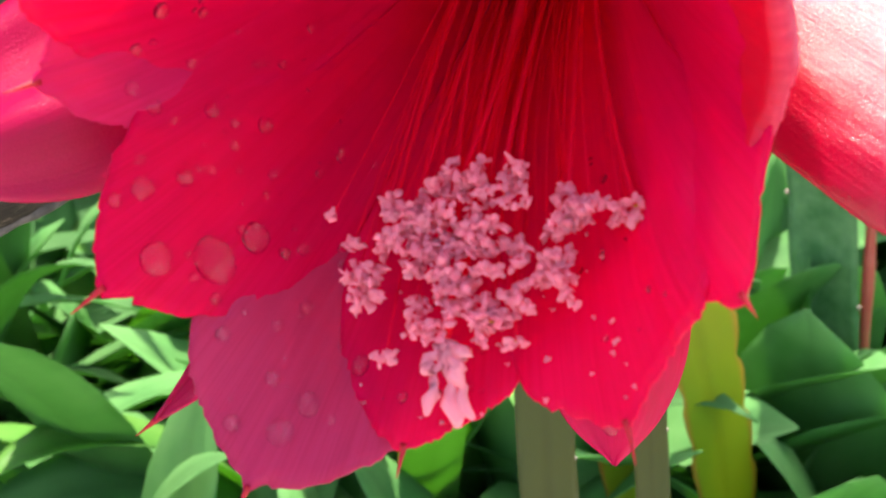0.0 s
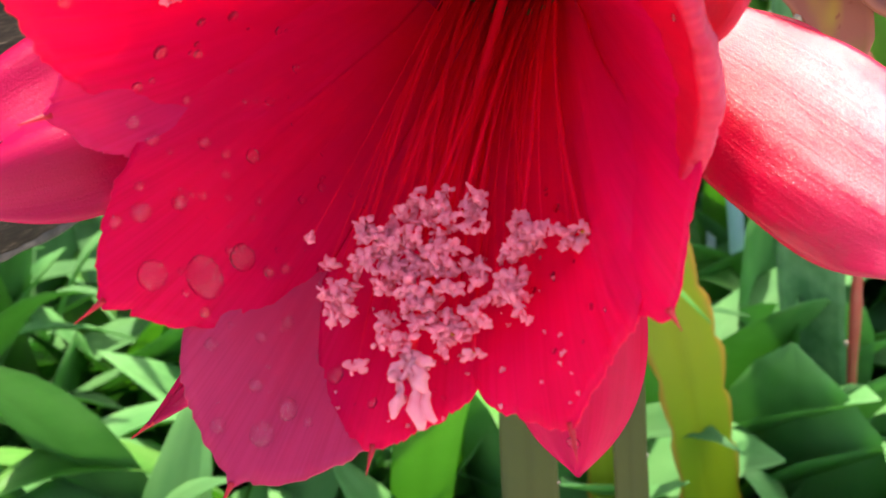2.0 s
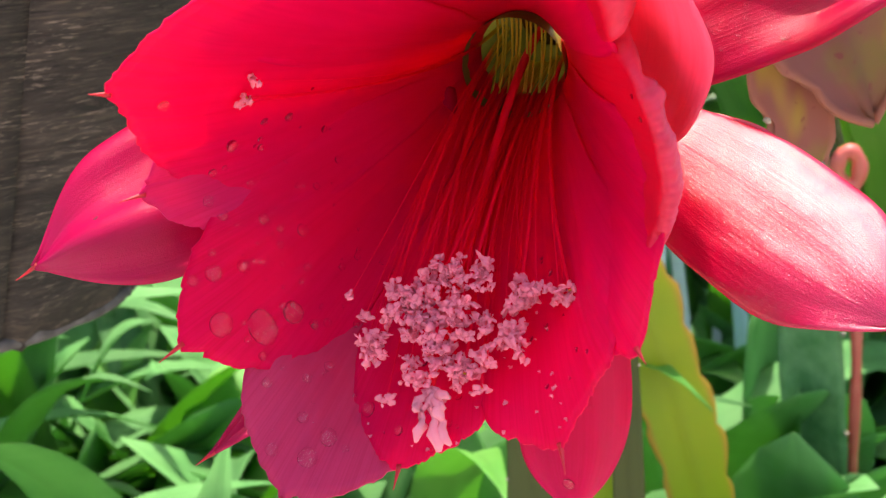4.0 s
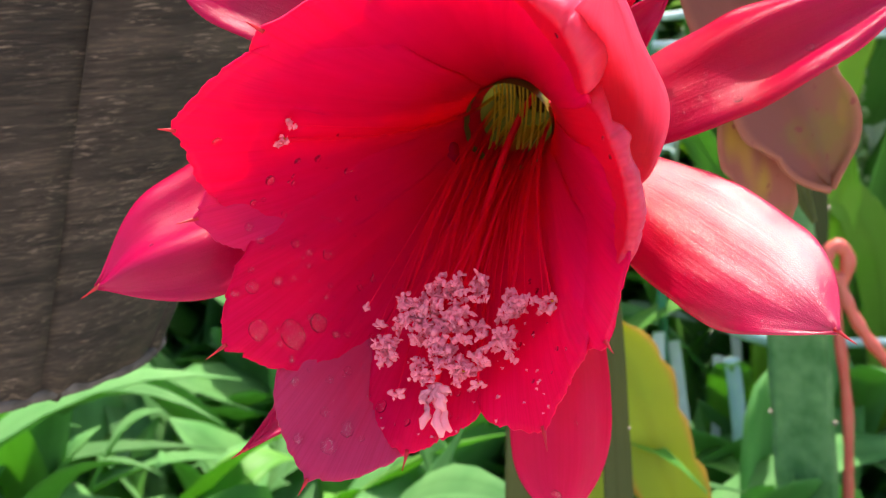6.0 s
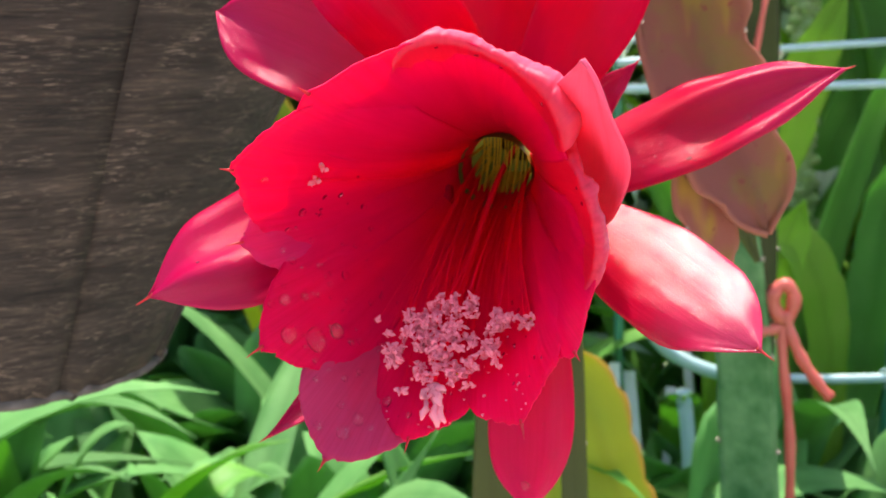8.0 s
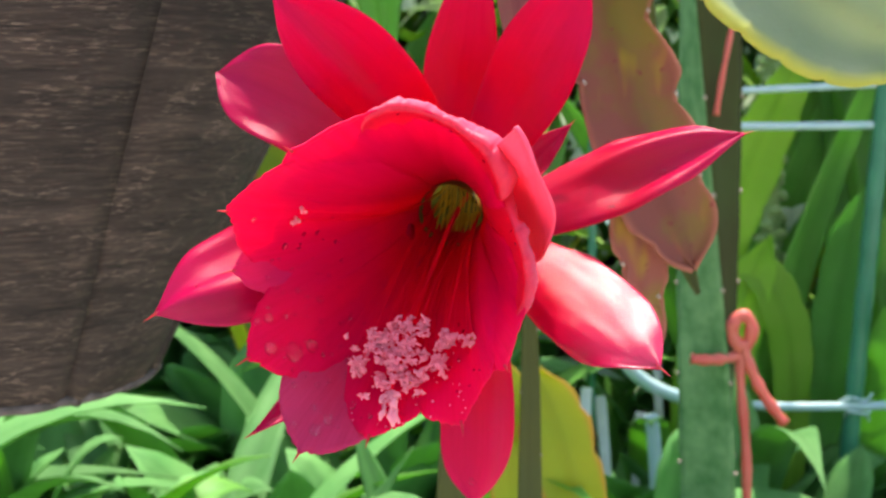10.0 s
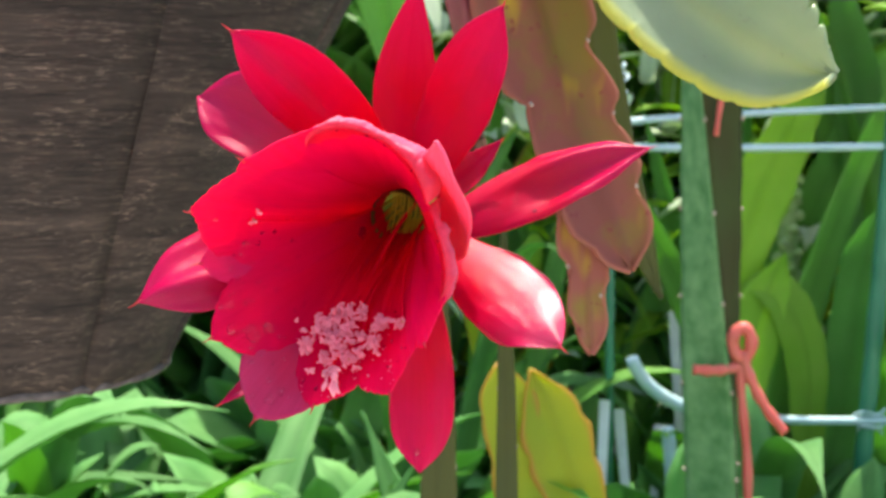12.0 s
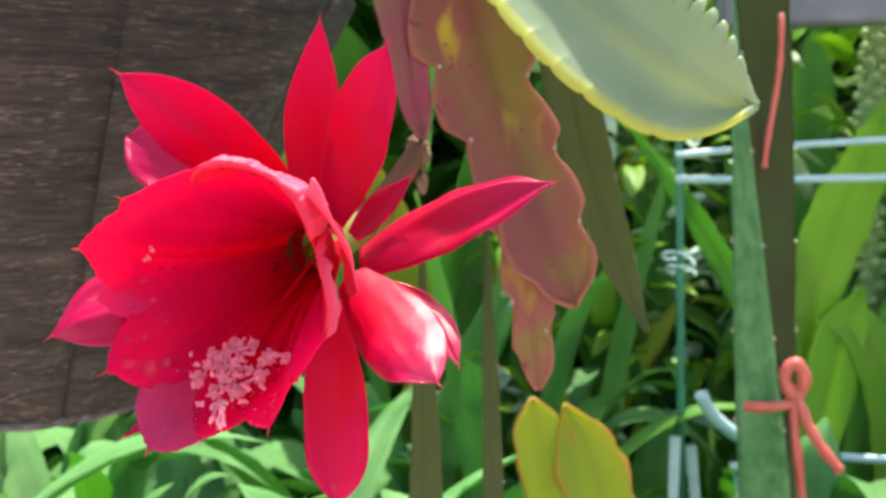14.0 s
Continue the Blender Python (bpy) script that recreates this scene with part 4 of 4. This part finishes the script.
orchid_cactus = joint_plant("orchid_cactus", (-60, 200, 120), [
    (((52, 118, 200), (48, 117, 130), (76, 116, 62), (103, 115, -4)), 25, (0.1, -1, 0.05), CLADODE_RED, dict(teeth=7, bite=0.62, foot=0.95, tip=0.66, widest=0.4, ragged=0.25)),
    (((80, 120, 60), (84, 118, 10), (88, 117, -38)), 12.5, (0.0, -1, 0.05), CLADODE_RED, dict(teeth=4, bite=0.7, foot=0.95, tip=0.55, widest=0.3, ragged=0.2)),
    (((34, 122, 220), (28, 115, 130), (44, 113, 63)), 13, (0.2, -1, 0.05), CLADODE_WINE, dict(teeth=4, bite=0.1, foot=0.8, tip=0.4, widest=0.3)),
    (((90, 220, 230), (96, 250, 70), (141, 250, -36)), 13, (0.0, -1, 0.0), CLADODE_OLIVE, dict(teeth=6, bite=0.08, foot=0.9)),
    (((58, 116, 176), (95, 94, 125), (128, 78, 90), (166, 58, 73)), 26, (0.30, -0.80, -0.45), CLADODE_PALE,
     dict(teeth=21, bite=0.40, other=0.05, lobes=11, foot=0.9, widest=0.6, ragged=0.05, blunt=3.5, thick=3.0, hollow=0.25, nv=260)),
], "orchid cactus with reddish flat stems spilling from the wooden pot")
bm = bmesh.new()
for k in range(5):
    blob(bm, at(41 + 2.2 * math.sin(k * 2.1), 114 + 2 * math.cos(k * 2.1), 61 - 3.6 * k), (0.0042 - 0.0004 * k, 0.0036, 0.005), k, 0.4, 2.4, 2)
part("dried_bud", bm, DRIED, orchid_cactus, "shrivelled brown dried bud", smooth=False)
bm = bmesh.new()
for pts, r in ((((-90, 220, 90), (-60, 200, 260), (40, 150, 260), (52, 118, 195)), 6), (((-80, 230, 90), (-30, 210, 280), (60, 160, 290), (35, 122, 214)), 6),
               (((-80, 240, 90), (-40, 230, 270), (50, 210, 280), (90, 220, 228)), 5)):
    tube(bm, [at(*bezier(pts, i / 18)) for i in range(19)], r * MM, 10)
part("branch", bm, CLADODE_OLIVE, orchid_cactus, "woody olive branches arching out of the pot")

bpy.context.view_layer.update()
PALE = [o for o in orchid_cactus.children if o.name.startswith("joint") and o.data.materials[0] is CLADODE_PALE]
for dx, dz, rad, long in ((0, 0, 0.88, 2.2), (-2.2, 1.6, 0.6, 1.4), (3, -1.5, 0.5, 1.0), (-14, -13, 0.5, 1.6), (12, -12, 0.6, 1.8)):
    lay_drop(first_hit(PALE, at(132.1 + dx, 20, 89.4 + dz), Vector((0.081, 0.9, 0.057)).normalized()), rad, int(dx) + 20, long, "a pale green stem")

joint_plant("yellow_cactus_stem", (110, 570, -620), [
    (((110, 570, -620), (118, 565, -380), (76, 560, -132)), 24, (0.2, -1, 0.2), CLADODE_YELLOW, dict(teeth=13, bite=0.30, foot=0.5, widest=0.92, blunt=2.3)),
    (((170, 580, -620), (190, 575, -330), (100, 565, -138)), 27, (0.2, -1, 0.2), CLADODE_YELLOW, dict(teeth=13, bite=0.30, foot=0.5, widest=0.86, blunt=2.2)),
], "yellow-green flat cactus stems with brown edges")
joint_plant("olive_cactus_stem", (26, 255, -620), [
    (((26, 255, -620), (26, 250, -200), (28, 250, 10)), 10, (0.0, -1, 0.0), CLADODE_OLIVE, dict(teeth=9, bite=0.05, foot=0.9)),
], "dull olive cactus stem standing behind the petals")
joint_plant("olive_cactus_stem", (66, 255, -620), [
    (((66, 255, -620), (64, 250, -200), (60, 250, 30)), 6, (0.0, -1, 0.0), CLADODE_OLIVE, dict(teeth=9, bite=0.05, foot=0.9)),
], "thin olive cactus stem standing behind the petals")


def ribbed_stem(pts, radius, mat, label):
    """A three-ribbed column, slightly twisted; the face on one side of the front rib is dark olive."""
    ob = thing("column_cactus", ORIGIN + Vector(pts[0]) * MM, label, "cactus")
    bm = bmesh.new()
    n, m, ribs = 48, 60, 3

    def crest(z):
        return radians(261 + max(-30.0, min(24.0, 2 - 0.13 * (z + 50))))
    rings = []
    for j in range(m + 1):
        p = bezier(pts, j / m)
        rr = []
        for k in range(n):
            a = crest(p.z) + k * math.tau / n
            q = k * ribs / n % 1.0 - 0.5
            w = radius * (0.46 / math.cos(q * math.tau / ribs) ** 1.1 + 0.02 * math.sin(j * 1.6) * (abs(q) > 0.4))
            rr.append(bm.verts.new(ORIGIN + (p + Vector((math.cos(a) * w, math.sin(a) * w, 0))) * MM))
        rings.append(rr)
    for j in range(m):
        for k in range(n):
            k2 = (k + 1) % n
            f = bm.faces.new((rings[j][k], rings[j][k2], rings[j + 1][k2], rings[j + 1][k]))
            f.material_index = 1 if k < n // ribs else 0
    bm.faces.new(rings[-1])
    part("stem", bm, [mat, OLIVE_SKIN], ob)
    bm = bmesh.new()
    blob(bm, (0, 0, 0), (0.0016, 0.0016, 0.0020), 3, 0.3, 2, 2)
    ar = finish(bm, "areole", AREOLE)
    for r in range(ribs):
        for j in range(3, m, 5):
            p = bezier(pts, j / m)
            a = crest(p.z) + r * math.tau / ribs
            w = radius * 0.99
            o = new("areole", ar)
            o.location = ORIGIN + (p + Vector((math.cos(a) * w, math.sin(a) * w, 0))) * MM
            o.parent = ob
            o.matrix_parent_inverse = ob.matrix_world.inverted()
    return ob


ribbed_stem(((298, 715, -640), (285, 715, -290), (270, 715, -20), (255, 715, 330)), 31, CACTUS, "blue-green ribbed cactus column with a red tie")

# ---- stakes, wires and ties ----
def stake(a, b, r, label):
    bm = bmesh.new()
    n = 40
    A, B = Vector(a), Vector(b)
    tube(bm, [ORIGIN + A.lerp(B, i / n) * MM for i in range(n + 1)], [(r + (0.7 if i % 3 == 0 else 0)) * MM for i in range(n + 1)], 14)
    return solo("garden_stake", bm, STAKE, label, "stake", "garden stakes")


stake((500, 1020, -625), (560, 1020, 360), 9.5, "green plastic-coated garden stake")
stake((236, 1060, -625), (232, 1060, 400), 4.5, "green plastic-coated garden stake")


def wire(pts, r, label):
    bm = bmesh.new()
    n = 24
    tube(bm, [ORIGIN + bezier(pts, i / n) * MM for i in range(n + 1)], r * MM, 10)
    return solo("garden_wire", bm, WIRE, label, "wire", "pale garden wires")


wire(((226, 1020, 14), (380, 1024, 8), (900, 1020, 18)), 4.4, "pale blue plastic wire strung between stakes")
wire(((226, 1020, 40), (380, 1024, 54), (900, 1020, 66)), 3.8, "pale blue plastic wire strung between stakes")
wire(((326, 1030, -284), (400, 1008, -298), (513, 1008, -298), (900, 1020, -285)), 5.0, "pale blue plastic wire strung between stakes")
wire(((250, 1000, -218), (262, 1004, -255), (300, 1016, -276), (340, 1026, -288)), 7.5, "pale blue plastic pipe curving down")
wire(((292, 1010, -300), (304, 1012, -360), (306, 1012, -640)), 8.0, "pale blue plastic pipe curving down")

def coil(x, y, z, radius, turns, label):
    """Loose loops of thin plastic wire round a stake."""
    bm = bmesh.new()
    n = 14 * turns
    tube(bm, [at(x + radius * math.cos(i * math.tau / 14) * (1 + 0.2 * math.sin(i * 0.7)), y + radius * 0.6 * math.sin(i * math.tau / 14),
                 z + i * 1.1 + 3 * math.sin(i * 0.9)) for i in range(n + 1)], 1.6 * MM, 7)
    return solo("wire_coil", bm, WIRE, label, "wire", "loose coils of garden wire")


coil(232, 1056, 60, 18, 3, "loose loops of pale blue wire round a thin stake")
coil(521, 1014, -312, 15, 2, "knot of pale blue wire tied to a green stake")
coil(233, 1056, -96, 17, 2, "loose loops of pale blue wire round a thin stake")

tie = thing("red_tie", at(293, 690, -150), "red plastic tie knotted round the cactus column", "tie")
for pts, r in ((((294, 688, -158), (278, 684, -146), (278, 684, -118), (305, 682, -118), (307, 684, -146), (294, 688, -160)), 5.6),
               (((296, 688, -160), (280, 688, -170), (252, 690, -166)), 4.6),
               (((294, 686, -150), (300, 684, -186), (330, 682, -220)), 4.6),
               (((294, 688, -158), (288, 688, -205), (310, 686, -236), (298, 686, -300), (300, 690, -400)), 4.2),
               (((281, 689, 160), (284, 688, 110), (272, 688, 80), (268, 690, 34)), 2.4)):
    bm = bmesh.new()
    tube(bm, [at(*bezier(pts, i / 20)) for i in range(21)], [r * MM * (1 + 0.12 * math.sin(i * 1.3)) for i in range(21)], 9)
    part("strand", bm, TIE, tie)

# plant shelf at the back
shelf = thing("plant_shelf", at(560, 1150, -620), "grey weathered plant shelf on thin legs", "shelf")
for (x0, y0, z0), (x1, y1, z1), nm in (((278, 1020, 178), (900, 1100, 215), "board"), ((760, 1060, -625), (780, 1080, 190), "leg"), ((870, 1060, -625), (890, 1080, 190), "leg")):
    bm = bmesh.new()
    bmesh.ops.create_cube(bm, size=1.0)
    for v in bm.verts:
        v.co = at(*(lo + (hi - lo) * (c + 0.5) for lo, hi, c in zip((x0, y0, z0), (x1, y1, z1), v.co)))
    bmesh.ops.bevel(bm, geom=bm.edges[:], offset=0.003, segments=2, affect="EDGES")
    part(nm, bm, BOX, shelf, smooth=False)


# ---- greenery ----
def strap(bm, root, tip, rise, half, thick=0.0012, nv=14, seed=0):
    """A long arching strap leaf."""
    root, tip = Vector(root), Vector(tip)
    mid = root.lerp(tip, 0.5) + Vector((0, 0, rise))
    side = (tip - root).cross(Vector((0, 0, 1)))
    side = side.normalized() if side.length > 1e-5 else Vector((1, 0, 0))
    tw = random.Random(seed).uniform(-0.6, 0.6)

    def f(u, v):
        p = bezier((root, mid, tip), v)
        w = half * (0.75 + 0.25 * math.sin(math.pi * min(1, v * 1.3))) * (1 - smooth_step(0.6, 1.0, v) ** 1.6 * 0.97)
        s = side + Vector((0, 0, tw * v))
        return p + s * u * w + Vector((0, 0, abs(u) * w * 0.35))
    return sheet(f, 4, nv, thick, bm)


def strap_plant(place, count, length, half, mat, label, seed, spread=1.0):
    ob = thing("strap_leaf_plant", place, label, "plant", "strap-leaved plants")
    r = random.Random(seed)
    for k in range(count):
        a = k * 2.4 + r.uniform(-0.4, 0.4)
        ln = length * r.uniform(0.65, 1.1)
        out = ln * r.uniform(0.35, 1.0) * spread
        tip = place + Vector((math.cos(a) * out, math.sin(a) * out, ln * r.uniform(0.30, 0.85)))
        bm = bmesh.new()
        strap(bm, place + Vector((math.cos(a) * 0.02, math.sin(a) * 0.02, 0)), tip, ln * r.uniform(0.3, 0.6), half * r.uniform(0.7, 1.2), seed=seed * 50 + k)
        part("leaf", bm, mat, ob)
    return ob


r = random.Random(11)
for k in range(34):
    x = -0.95 + 1.08 * (k % 12) / 11 + r.uniform(-0.05, 0.05)
    y = 0.52 + 0.27 * (k // 12) + r.uniform(-0.08, 0.08)
    tall = r.uniform(0.42, 0.6)
    if x > -0.12 and k < 12 or x > 0.03 and k < 24:
        continue
    strap_plant(Vector((x, y, 0.0)), 8, tall, 0.030, LEAF_FRESH if k > 14 and k % 3 == 0 else LEAF_STRAP,
                "bright green strap-leaved plant growing from the soil", k + 1)
for k in range(12):
    strap_plant(Vector((-0.02 + 0.80 * (k % 6) / 5 + r.uniform(-0.04, 0.04), 1.16 + 0.2 * (k // 6) + r.uniform(-0.06, 0.06), 0.0)), 7, r.uniform(0.45, 0.7), 0.026,
                LEAF_STRAP if k % 3 == 0 else LEAF_FRESH, "slender bright green strap-leaved plant in the bed", k + 60, 0.8)


def upright(place, height, half, lean, mat, label, seed):
    """A tall flat stem with a blunt tip."""
    def f(u, v):
        p = place + Vector((lean * v * v * height, 0.1 * lean * v * height, height * v))
        w = half * (0.55 + 0.45 * math.sin(math.pi * min(1, v * 1.1))) * (1 - smooth_step(0.8, 1.0, v) ** 1.5 * 0.95)
        w *= 1 - 0.08 * ((v * 7 + (0.5 if u > 0 else 0)) % 1.0)
        c, s = math.cos(math.sin(seed * 1.7)), math.sin(math.sin(seed * 1.7))
        return p + Vector((c, s * 0.7, 0)) * u * w + Vector((0, -1, 0)) * 0.15 * w * u * u
    ob = solo("flat_cactus_stem", sheet(f, 8, 40, 0.003), mat, label, "cactus", "upright flat cactus stems")
    if half > 0.024:
        bm = bmesh.new()
        tube(bm, [f(0, v / 20) + Vector((0, -0.001, 0)) for v in range(20)], [0.0022 - 0.00008 * v for v in range(20)], 6)
        part("midrib", bm, mat, ob)
    return ob


r = random.Random(23)
for k in range(110):
    x = -0.15 + 1.3 * r.random()
    y = 1.15 + 0.6 * r.random()
    upright(Vector((x, y, 0)), r.uniform(0.36, 0.95), r.choice((0.014, 0.02, 0.028, 0.04, 0.05)), r.uniform(-0.45, 0.45),
            (LEAF_FRESH, LEAF_DEEP, LEAF_FRESH, LEAF_FRESH, CLADODE_YELLOW)[k % 5], "green flat cactus stem standing in the bed", k)
for x, y, h, lean, half, mat in ((0.42, 1.12, 0.76, 0.25, 0.05, LEAF_FRESH), (0.62, 1.2, 0.9, -0.12, 0.045, LEAF_DEEP), (0.47, 1.15, 0.55, 0.3, 0.05, LEAF_FRESH),
                                 (0.66, 1.12, 0.48, 0.1, 0.05, CLADODE_YELLOW),
                                 (0.05, 0.7, 0.42, -0.2, 0.03, LEAF_STRAP), (-0.12, 0.62, 0.40, 0.35, 0.025, LEAF_STRAP)):
    upright(Vector((x, y, 0)), h, half, lean, mat, "broad bright green flat cactus stem", int(x * 100 + y * 10))

bm = bmesh.new()
bmesh.ops.create_grid(bm, x_segments=40, y_segments=16, size=1.0)
for v in bm.verts:
    x, z = v.co.x * 8, (v.co.y + 1) * 0.95
    v.co = (x, 4.4 + 0.15 * noise.noise(Vector((x, z, 0))), z)
solo("backdrop", bm, LEAF_DEEP, "dark green mass of far shrubs behind the hedge", "shrubs", kind="structure")

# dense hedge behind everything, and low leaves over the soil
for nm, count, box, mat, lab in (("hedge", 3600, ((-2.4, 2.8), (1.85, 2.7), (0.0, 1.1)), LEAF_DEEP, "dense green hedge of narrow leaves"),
                                 # sunlight on these shoots is put into a lighter leaf green
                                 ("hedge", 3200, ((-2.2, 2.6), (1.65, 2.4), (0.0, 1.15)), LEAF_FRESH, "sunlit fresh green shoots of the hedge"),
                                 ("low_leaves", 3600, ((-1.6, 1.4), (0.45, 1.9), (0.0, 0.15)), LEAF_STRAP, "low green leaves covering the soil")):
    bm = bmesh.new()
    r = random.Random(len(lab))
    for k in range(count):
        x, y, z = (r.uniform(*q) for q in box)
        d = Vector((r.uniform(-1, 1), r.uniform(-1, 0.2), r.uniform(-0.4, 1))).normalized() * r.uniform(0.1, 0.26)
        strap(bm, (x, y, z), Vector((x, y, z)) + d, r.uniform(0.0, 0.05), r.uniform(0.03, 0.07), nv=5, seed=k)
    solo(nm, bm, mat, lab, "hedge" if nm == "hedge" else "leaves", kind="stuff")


joint_plant("broad_leaf_cactus", (350, 940, -620), [
    (((360, 1090, -620), (330, 1090, -160), (410, 1080, -40), (478, 1070, 116)), 36, (0.1, -1, 0.3), LEAF_LIME, dict(teeth=9, bite=0.15, foot=0.3, widest=0.65)),
    (((375, 1090, -620), (370, 1085, -330), (395, 1070, -210), (435, 1065, -110)), 32, (0.3, -1, 0.4), LEAF_LIME, dict(teeth=9, bite=0.15, foot=0.3, widest=0.7)),
    (((440, 1100, -620), (515, 1090, -250), (460, 1075, -140), (385, 1065, -150)), 28, (0.0, -1, 0.6), LEAF_LIME, dict(teeth=9, bite=0.15, foot=0.3, widest=0.7)),
    (((460, 1110, -620), (530, 1105, -330), (520, 1090, -160), (550, 1080, -60)), 34, (-0.2, -1, 0.3), LEAF_DEEP, dict(teeth=9, bite=0.15, foot=0.3, widest=0.7)),
], "bright green cactus with broad flat leafy stems")

joint_plant("broad_leaf_cactus", (-120, 300, 98), [
    (((-120, 300, 98), (-90, 420, 380), (-20, 560, 420), (2, 545, 40)), 40, (0.1, -1, 0.1), LEAF_FRESH, dict(teeth=9, bite=0.15, foot=0.25, widest=0.6)),
], "bright green leafy stem arching over from the pot")

# small pale leaves and tufts between the far stems, added as specks of light
for nm, count, mat, lab in (("small_leaves", 800, LEAF_PALE, "small pale green leaves between the far stems"),
                            ("small_leaves", 900, LEAF_LIME, "small sunlit leaves between the far stems")):
    bm = bmesh.new()
    r = random.Random(len(lab) + 3)
    for k in range(count):
        x, y, z = r.uniform(0.0, 1.1), r.uniform(1.2, 1.7), r.uniform(0.15, 1.05)
        d = Vector((r.uniform(-1, 1), r.uniform(-0.8, 0.3), r.uniform(-0.7, 0.9))).normalized() * r.uniform(0.03, 0.09)
        strap(bm, (x, y, z), Vector((x, y, z)) + d, r.uniform(0.0, 0.02), r.uniform(0.008, 0.02), nv=5, seed=k)
    solo(nm, bm, mat, lab, "leaves", kind="stuff")

# a knobby pale stem among the far plants
knobby = thing("knobby_cactus_stem", at(495, 1180, -620), "pale green knobby cactus stem standing in the bed", "cactus")
stem_line = ((495, 1180, -620), (480, 1180, -200), (448, 1165, 60), (474, 1150, 190))
bm = bmesh.new()
tube(bm, [at(*bezier(stem_line, i / 30)) for i in range(31)], [0.013 - 0.0001 * i for i in range(31)], 12)
part("stem", bm, CACTUS_PALE, knobby)
bm = bmesh.new()
blob(bm, (0, 0, 0), (0.008, 0.008, 0.007), 9, 0.2, 2, 2)
KNOB = finish(bm, "knob", CACTUS_PALE)
for i in range(90):
    q = at(*bezier(stem_line, 0.35 + 0.65 * i / 90))
    a = i * 2.4
    part("knob", KNOB, CACTUS_PALE, knobby).matrix_world = Matrix.Translation(q + Vector((math.cos(a), math.sin(a), 0)) * 0.013)

# white plant labels in the bed
def plant_label(x, y, z, h, turn):
    bm = bmesh.new()
    bmesh.ops.create_cube(bm, size=1.0)
    for v in bm.verts:
        taper = 1.0 if v.co.z > 0 else 0.35
        v.co = Vector((v.co.x * 0.013 * taper, v.co.y * 0.0016, (v.co.z - 0.5) * h))
    bmesh.ops.bevel(bm, geom=bm.edges[:], offset=0.0006, segments=2, affect="EDGES")
    o = solo("plant_label", bm, LABEL, "blank white plastic plant label stuck in the soil", "label", "plant labels", smooth=False)
    o.matrix_world = Matrix.Translation((x, y, z)) @ Euler((radians(-8), radians(turn), radians(turn * 2))).to_matrix().to_4x4()


LABEL = plain_tissue("label_white", (0.75, 0.76, 0.74), (0.6, 0.6, 0.58), 0.5, 40)
for x, y, z, turn in ((0.226, 1.04, 0.345, 4), (0.245, 1.06, 0.33, -6), (0.30, 1.10, 0.30, 8), (0.335, 1.2, 0.42, -3), (0.475, 1.12, 0.26, 5), (0.56, 1.02, 0.20, -8)):
    plant_label(x, y, z, z + 0.02, turn)
